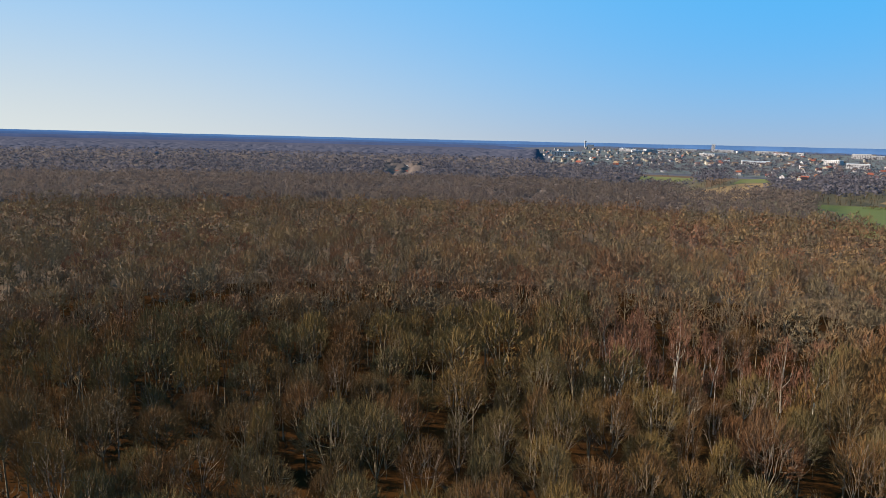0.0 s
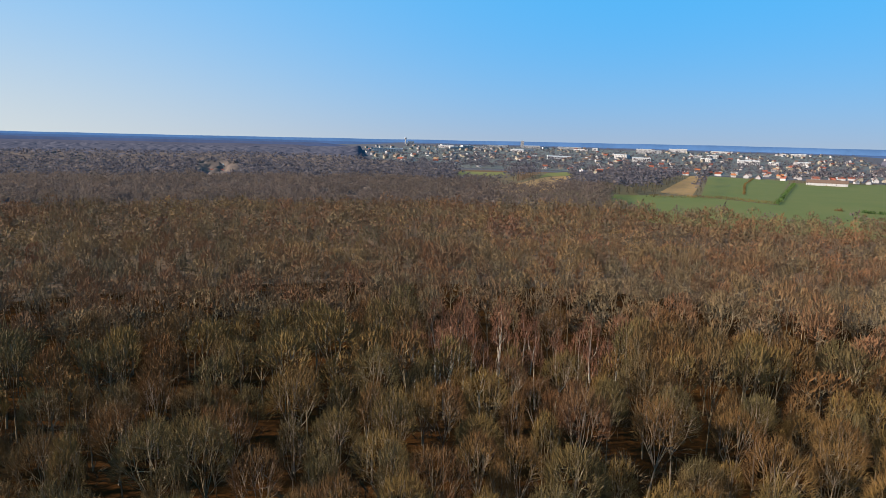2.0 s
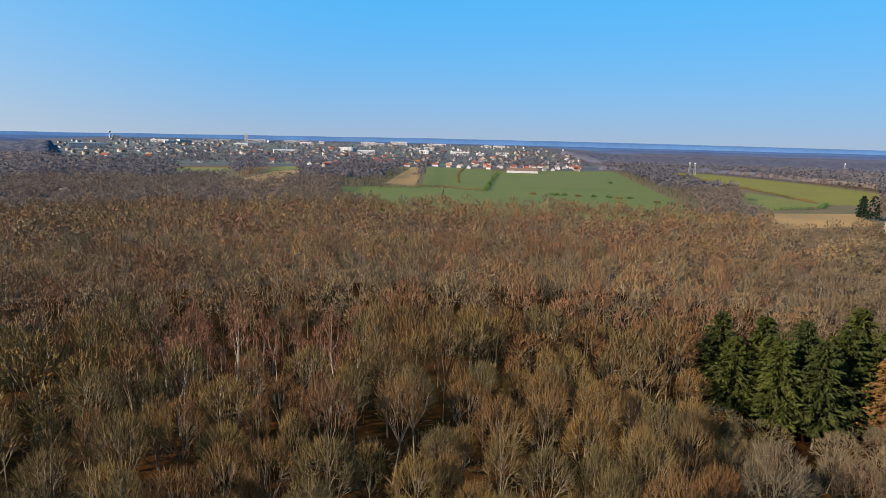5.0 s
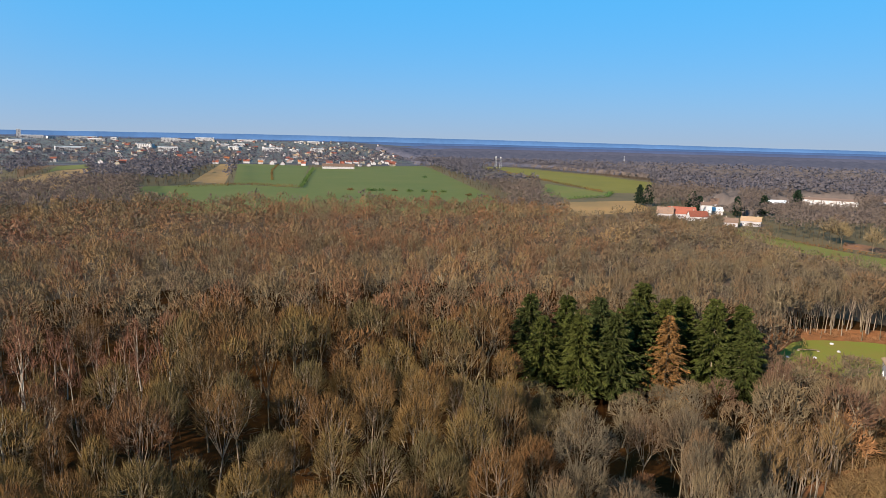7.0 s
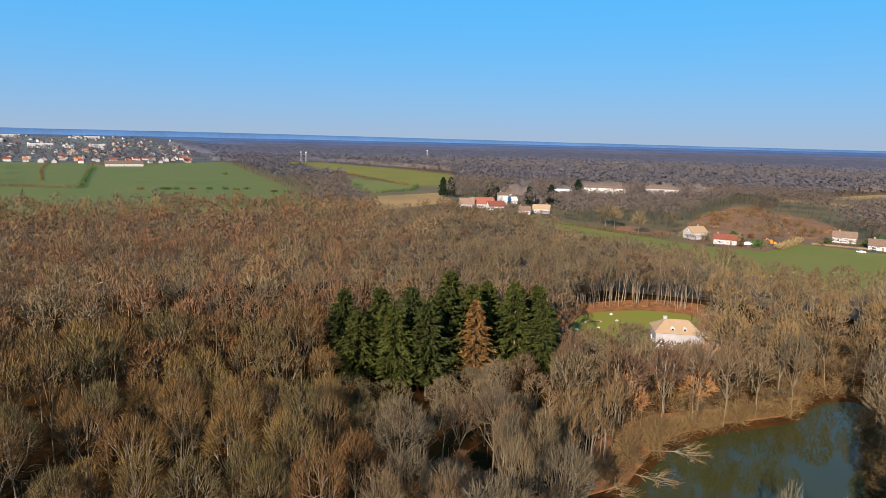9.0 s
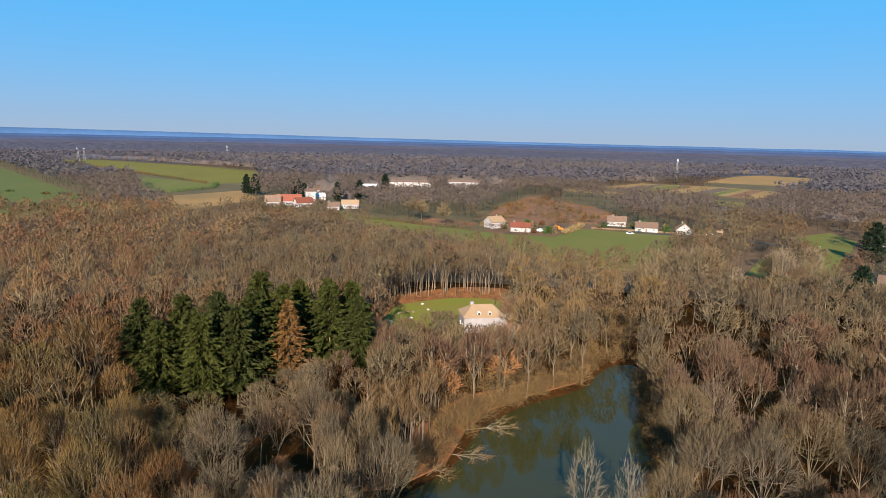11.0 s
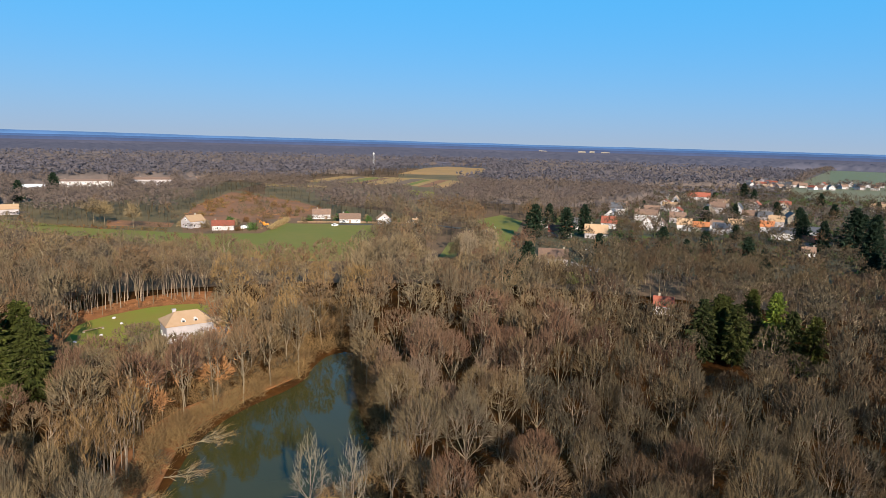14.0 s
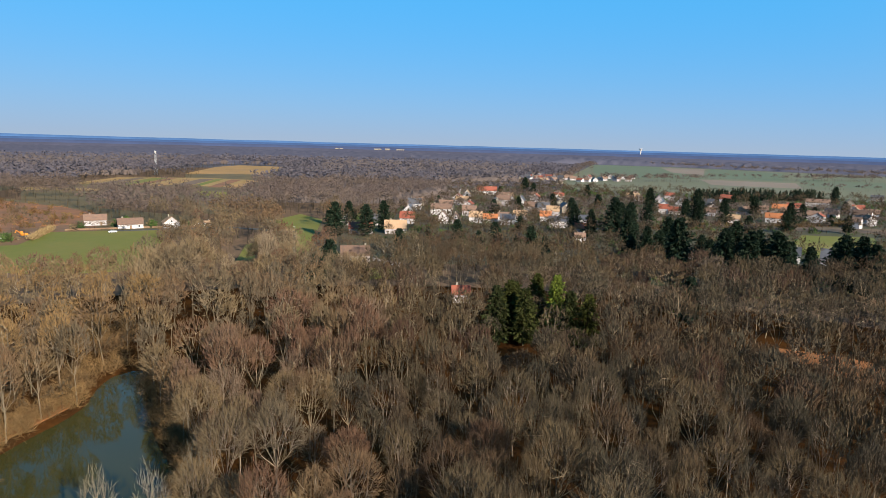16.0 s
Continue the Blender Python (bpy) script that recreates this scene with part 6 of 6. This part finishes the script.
belt = [far_tree(190 + i, 14, 5 + i, 3, 22, 1.3, 2.2, bough=0.4) for i in range(3)]
firs = [slim_fir(195 + i, 12, 3.6) for i in range(2)]
tree_row([(297, -683), (217, -831)], 1.3, 10, firs, [DARK_BARK, CEDAR], "dark conifer belt at the plain's edge", 51, (0.8, 1.15))
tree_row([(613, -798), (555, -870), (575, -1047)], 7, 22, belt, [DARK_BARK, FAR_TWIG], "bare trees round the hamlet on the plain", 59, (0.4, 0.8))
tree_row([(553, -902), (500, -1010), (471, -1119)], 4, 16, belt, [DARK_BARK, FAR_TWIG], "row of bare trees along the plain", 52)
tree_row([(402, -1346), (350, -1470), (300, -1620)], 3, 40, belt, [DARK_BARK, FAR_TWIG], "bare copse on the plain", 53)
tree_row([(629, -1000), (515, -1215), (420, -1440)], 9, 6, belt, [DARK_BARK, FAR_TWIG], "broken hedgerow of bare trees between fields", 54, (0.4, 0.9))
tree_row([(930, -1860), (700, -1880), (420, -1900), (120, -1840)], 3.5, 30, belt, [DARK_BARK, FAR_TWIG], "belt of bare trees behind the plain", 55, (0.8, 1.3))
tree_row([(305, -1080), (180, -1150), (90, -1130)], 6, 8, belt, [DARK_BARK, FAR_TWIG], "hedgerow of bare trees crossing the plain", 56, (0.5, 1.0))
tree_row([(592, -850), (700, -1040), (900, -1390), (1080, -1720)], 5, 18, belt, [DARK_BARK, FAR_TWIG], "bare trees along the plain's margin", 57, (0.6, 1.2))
tree_row([(212, -405), (165, -490), (120, -576)], 1.2, 8, [bush(340 + i, 2.4, 3.0, 40, 0.4, 1.5) for i in range(3)], [BARK, TWIG], "brown scrubby bank behind the gardens", 58, (0.7, 1.4))


def hedge(points, width, height, material, label, dense=5):
    """A clipped or wild hedge along a line."""
    rng = np.random.default_rng(int(abs(points[0][0]) + abs(points[0][1])))
    s = Soup()
    for a, b in zip(points, points[1:]):
        a, b = np.array(a, float), np.array(b, float)
        n = int(np.hypot(*(b - a)) * dense) + 8
        q = a + (b - a) * rng.uniform(0, 1, n)[:, None] + rng.normal(0, width * 0.35, (n, 2))
        p = np.stack([q[:, 0], q[:, 1], rng.uniform(0, height * 0.75, n)], 1)
        s.blades(p, rng.normal(0, 0.5, (n, 3)) + [0, 0, 0.8], height * 0.5 * rng.uniform(0.5, 1.3, n), 0.55 * rng.uniform(0.6, 1.4, n), rng, 0)
    v, t, m = s.arrays()
    return tagged(new("hedge", quick_mesh("hedge", v, t, [material])), label, "hedge")


hr = np.random.default_rng(12)
x, y = hr.uniform(405, 650, 900), hr.uniform(-145, 15, 900)
w = (inside(HEATH_EDGE, x, y) | inside(HEATH_SMALL, x, y)) & (np.array([noise.noise((u / 25, v / 25, 2.0)) for u, v in zip(x, y)]) > -0.12)
x, y = x[w], y[w]
scatter("heath_shrubs", [bush(330 + i, 1.8, 1.6, 34, 0.4, 1.2) for i in range(3)], x[::2], y[::2], hr.uniform(0.4, 0.8, len(x[::2])), [BARK, RUST_LEAF], "rusty bracken and low shrubs on the heath", 44, category="shrubs")
scatter("heath_shrubs", [bush(335 + i, 2.0, 3.4, 30, 0.4, 1.4) for i in range(3)], x[1::2], y[1::2], hr.uniform(0.6, 1.5, len(x[1::2])), [BARK, TWIG], "brown leafless scrub spreading over the heath", 45, category="shrubs")


# gardens of the houses along the meadow
gx, gy = np.array([(378, -67), (394, -43), (408, -50), (412, -110), (396, -61), (378, -59), (410, -129), (383, -71), (412, -140), (397, -146), (404, -147), (392, -162), (384, -163), (405, -30), (402, -160), (414, -60), (404, -104), (416, -70), (425, -140)], float).T
scatter("garden_shrubs", [bush(360 + i, 2.2, 4.2, 170, 0.5, 1.2) for i in range(3)], gx[::3], gy[::3], hr.uniform(0.9, 1.4, len(gx[::3])), [BARK, LEAF], "dark evergreen shrubs in the gardens along the meadow", 46, category="shrubs")
scatter("garden_shrubs", [bush(364 + i, 2.1, 4.6, 170, 0.35, 1.4) for i in range(3)], gx[1::3], gy[1::3], hr.uniform(0.9, 1.5, len(gx[1::3])), [BARK, GOLD_TWIG], "ochre bare shrubs in the gardens along the meadow", 47, category="shrubs")
scatter("garden_shrubs", [bush(368 + i, 2.2, 4.0, 170, 0.35, 1.4) for i in range(3)], gx[2::3], gy[2::3], hr.uniform(0.8, 1.4, len(gx[2::3])), [BARK, TWIG], "brown bare shrubs in the gardens along the meadow", 49, category="shrubs")
hedge([(375, -77), (411, -95)], 2.6, 3.4, STRAW_HEDGE, "tall straw-brown hedge beside the meadow", 26)
hedge([(441, 64), (434, 53), (397, -4), (388, -22)], 2.0, 2.2, TWIG, "wild brown hedge along the meadow's edge")
hedge([(398, 600), (475, 580), (490, 516)], 3.0, 3.6, TWIG, "brown wild hedge between the fields")
hedge([(490, 514), (545, 566), (643, 660), (803, 811)], 3.0, 4.2, LEAF, "dark field hedge between two green fields")
hedge([(548, 626), (700, 800), (868, 972)], 2.0, 2.4, TWIG, "thin hedge across the field")
hedge([(700, 250), (870, 412), (1060, 590), (1176, 720)], 3.0, 3.2, TWIG, "long brown hedge along the yellow meadow")
hedge([(590, 246), (640, 225), (700, 240)], 4.0, 3.4, LEAF, "dark hedge below the meadow")
fb = [bush(320 + i, 2.6, 3.2, 120, 0.4, 1.4) for i in range(2)]
for i, (x, y) in enumerate([(510, 460), (522, 438), (527, 432), (536, 421), (544, 407), (551, 393), (552, 381), (564, 377), (758, 540), (549, 336), (548, 317), (520, 442)]):
    v, t, m = fb[i % 2]
    o = tagged(new("field_bush", quick_mesh("field_bush", v, t, [LEAF if i % 3 else TWIG, TWIG, TWIG])), "low dark bush standing alone in the green field", "bush", "field bushes")
    o.matrix_basis = pose(x, y, 0, 0, 0, i * 50) @ Matrix.Diagonal((1.4, 1.4, 0.9 + 0.1 * (i % 3), 1))

# ---- fallen trees in the pond ----
for i, (x, y, turn, tip) in enumerate(((114, -6.5, 10, 95), (105, -1.5, 352, 96), (96.5, 4.0, 14, 95))):
    f = thing_tree("fallen_tree", bare_tree(280 + i, 11 - i, 2.6, 7, 40, 240, 0.05, 1.5, 0.4, bough=0.08, fuzz=0.1, wood=0, spray=0.5, rods=True), [BARK, BANK_TWIG], "fallen leafless tree lying in the pond", "tree", "fallen trees")
    f.matrix_basis = pose(x, y, 0.1, tip, 0, turn)

# ---- small things on the lawn and by the houses ----
def lawn_bench():
    root = tagged(new("log_bench"), "long pale log on two blocks on the lawn", "bench")
    root.matrix_basis = pose(195, 9, 0.26, 0, 0, -62)
    bm = bmesh.new()
    bmesh.ops.create_cone(bm, cap_ends=True, segments=10, radius1=0.16, radius2=0.11, depth=5.5, matrix=Matrix.Translation((0, 0, 0.42)) @ Matrix.Rotation(radians(90), 4, 'Y'))
    part("log", bm, WOOD, root)
    for x in (-2.6, 2.6):
        bm = bmesh.new()
        box(bm, x - 0.25, -0.3, -0.1, x + 0.25, 0.3, 0.26, 0.03)
        part("block", bm, RENDER_GREY, root)


lawn_bench()


def swing_frame():
    root = tagged(new("play_frame"), "small weathered wooden play frame on the lawn", "play frame")
    root.matrix_basis = pose(199, 10.5, 0.26, 0, 0, 20)
    for x in (-0.9, 0.9):
        for y in (-0.6, 0.6):
            s = Soup()
            s.sticks([(x, y, -0.1)], [(x, 0, 2.1)], 0.07, 0.06, 0, 6)
            v, t, m = s.arrays()
            o = new("post", quick_mesh("post", v, t, [FALLOW]))
            o.parent = root
    s = Soup()
    s.sticks([(-1.1, 0, 2.1)], [(1.1, 0, 2.1)], 0.07, 0.07, 0, 6)
    v, t, m = s.arrays()
    o = new("crossbar", quick_mesh("crossbar", v, t, [FALLOW]))
    o.parent = root


swing_frame()
for i, (x, y) in enumerate([(185, 13), (175, 9), (199, 2), (206, 4), (189, 7)]):
    bm = bmesh.new()
    bmesh.ops.create_icosphere(bm, subdivisions=2, radius=0.5)
    for v in bm.verts:
        v.co *= 1 + 0.25 * noise.noise(v.co * 2 + Vector((i, 0, 0)))
        v.co.z *= 0.7
    o = tagged(part("garden_stone", bm, RENDER_WHITE), "pale rounded stone on the lawn", "stone", "garden stones")
    o.matrix_basis = pose(x, y, 0.46, 0, 0, i * 40)


def car(x, y, turn, paint, label, van=False):
    root = tagged(new("parked_car"), label, "car", "parked cars")
    root.matrix_basis = pose(x, y, 0.15, 0, 0, turn)
    hh = 1.9 if van else 1.45
    bm = bmesh.new()
    box(bm, -2.1, -0.85, 0.35, 2.1, 0.85, 0.95, 0.12)
    part("body", bm, paint, root)
    bm = bmesh.new()
    vs = box(bm, -1.7 if van else -1.3, -0.78, 0.9, 1.3 if van else 1.0, 0.78, hh)
    for v in vs:
        if v.co.z > 1.2:
            v.co.x *= 0.78
            v.co.y *= 0.88
    cab = part("cabin", bm, paint if van else GLASS, root)
    bm = bmesh.new()
    box(bm, -0.95, -0.66, hh, 0.72, 0.66, hh + 0.04)
    part("roof_panel", bm, paint, root)
    for sx in (-1.3, 1.3):
        for sy in (-0.8, 0.8):
            bm = bmesh.new()
            bmesh.ops.create_cone(bm, cap_ends=True, segments=14, radius1=0.33, radius2=0.33, depth=0.22, matrix=Matrix.Rotation(radians(90), 4, 'X'))
            o = part("wheel", bm, ASPHALT, root)
            o.matrix_local = pose(sx, sy, 0.33)


for i, (x, y, p, l) in enumerate([(388, -66, WHITE_PAINT, "white car parked in a yard"), (385, -71, ASPHALT, "dark car parked in a yard"), (384, -63, WHITE_PAINT, "white van parked beside the hedge"), (395, -128, STEEL, "grey car parked before the house"), (384, -168, WHITE_PAINT, "white car parked by the lane"), (382, -118, WHITE_PAINT, "white car parked by the lane"), (285, -358, STEEL, "grey car parked in the village"), (246, -372, WHITE_PAINT, "white car parked in the village")]):
    car(x, y, 30 + i * 47, p, l, i == 2)


def digger():
    root = tagged(new("excavator"), "orange excavator parked beside the tall hedge", "excavator")
    root.matrix_basis = pose(391, -77, 0.15, 0, 0, 110)
    for y in (-0.9, 0.9):
        bm = bmesh.new()
        box(bm, -1.6, y - 0.28, 0, 1.6, y + 0.28, 0.75, 0.15)
        part("crawler", bm, ASPHALT, root)
    bm = bmesh.new()
    box(bm, -1.8, -1.2, 0.85, 1.2, 1.2, 1.9, 0.1)
    part("body", bm, DIGGER, root)
    bm = bmesh.new()
    box(bm, 0.0, -1.1, 1.9, 1.3, 0.0, 3.0, 0.1)
    part("cab", bm, DIGGER, root)
    s = Soup()
    s.sticks([(1.2, 0.4, 1.7), (3.6, 0.4, 4.0)], [(3.6, 0.4, 4.0), (5.0, 0.4, 1.6)], 0.28, 0.2, 0, 4)
    v, t, m = s.arrays()
    o = new("boom", quick_mesh("boom", v, t, [DIGGER]))
    o.parent = root
    bm = bmesh.new()
    box(bm, 4.6, -0.1, 0.9, 5.4, 0.9, 1.7, 0.1)
    part("bucket", bm, ASPHALT, root)


digger()


def street_lamp(x, y, h, turn):
    root = tagged(new("street_lamp"), "tall pale steel street lamp at the wood's edge", "street lamp")
    root.matrix_basis = pose(x, y, 0, 0, 0, turn)
    s = Soup()
    s.sticks([(0, 0, 0)], [(0, 0, h)], 0.1, 0.06, 0, 8)
    v, t, m = s.arrays()
    o = new("pole", quick_mesh("pole", v, t, [STEEL]))
    o.parent = root
    s = Soup()
    s.sticks([(0, 0, h - 0.05)], [(1.2, 0, h + 0.25)], 0.05, 0.04, 0, 6)
    v, t, m = s.arrays()
    o = new("arm", quick_mesh("arm", v, t, [STEEL]))
    o.parent = root
    bm = bmesh.new()
    box(bm, 1.0, -0.14, h + 0.17, 1.75, 0.14, h + 0.33, 0.04)
    part("lamp_head", bm, WHITE_PAINT, root)


street_lamp(218, -180, 9, 200)
street_lamp(300, -185, 8, 120)


def garden_wall(a, b, h, material, label):
    a, b = Vector((*a, 0)), Vector((*b, 0))
    d = b - a
    bm = bmesh.new()
    box(bm, 0, -0.15, -0.2, d.length, 0.15, h)
    box(bm, -0.05, -0.2, h, d.length + 0.05, 0.2, h + 0.1)
    o = part("garden_wall", bm, material)
    o.matrix_basis = pose(a.x, a.y, 0, 0, 0, math.degrees(math.atan2(d.y, d.x)))
    tagged(o, label, "wall", kind="structure")


garden_wall((227, -181), (208, -184), 1.8, RENDER_WHITE, "white rendered garden wall beside the wood")
garden_wall((405, -100), (392, -142), 0.9, WOOD, "low brown board fence along the meadow")
garden_wall((391, -143), (380, -168), 0.9, WOOD, "low brown board fence along the meadow")
sheet("village_street", [(262, -352), (268, -356), (330, -470), (400, -560), (396, -564), (322, -474)], ASPHALT, "grey asphalt street through the village", 0.2, category="road")
sheet("meadow_lane", [(386, -120), (390, -118), (372, -180), (330, -205), (328, -201), (368, -177)], ASPHALT, "narrow asphalt lane beside the meadow", 0.2, category="road")
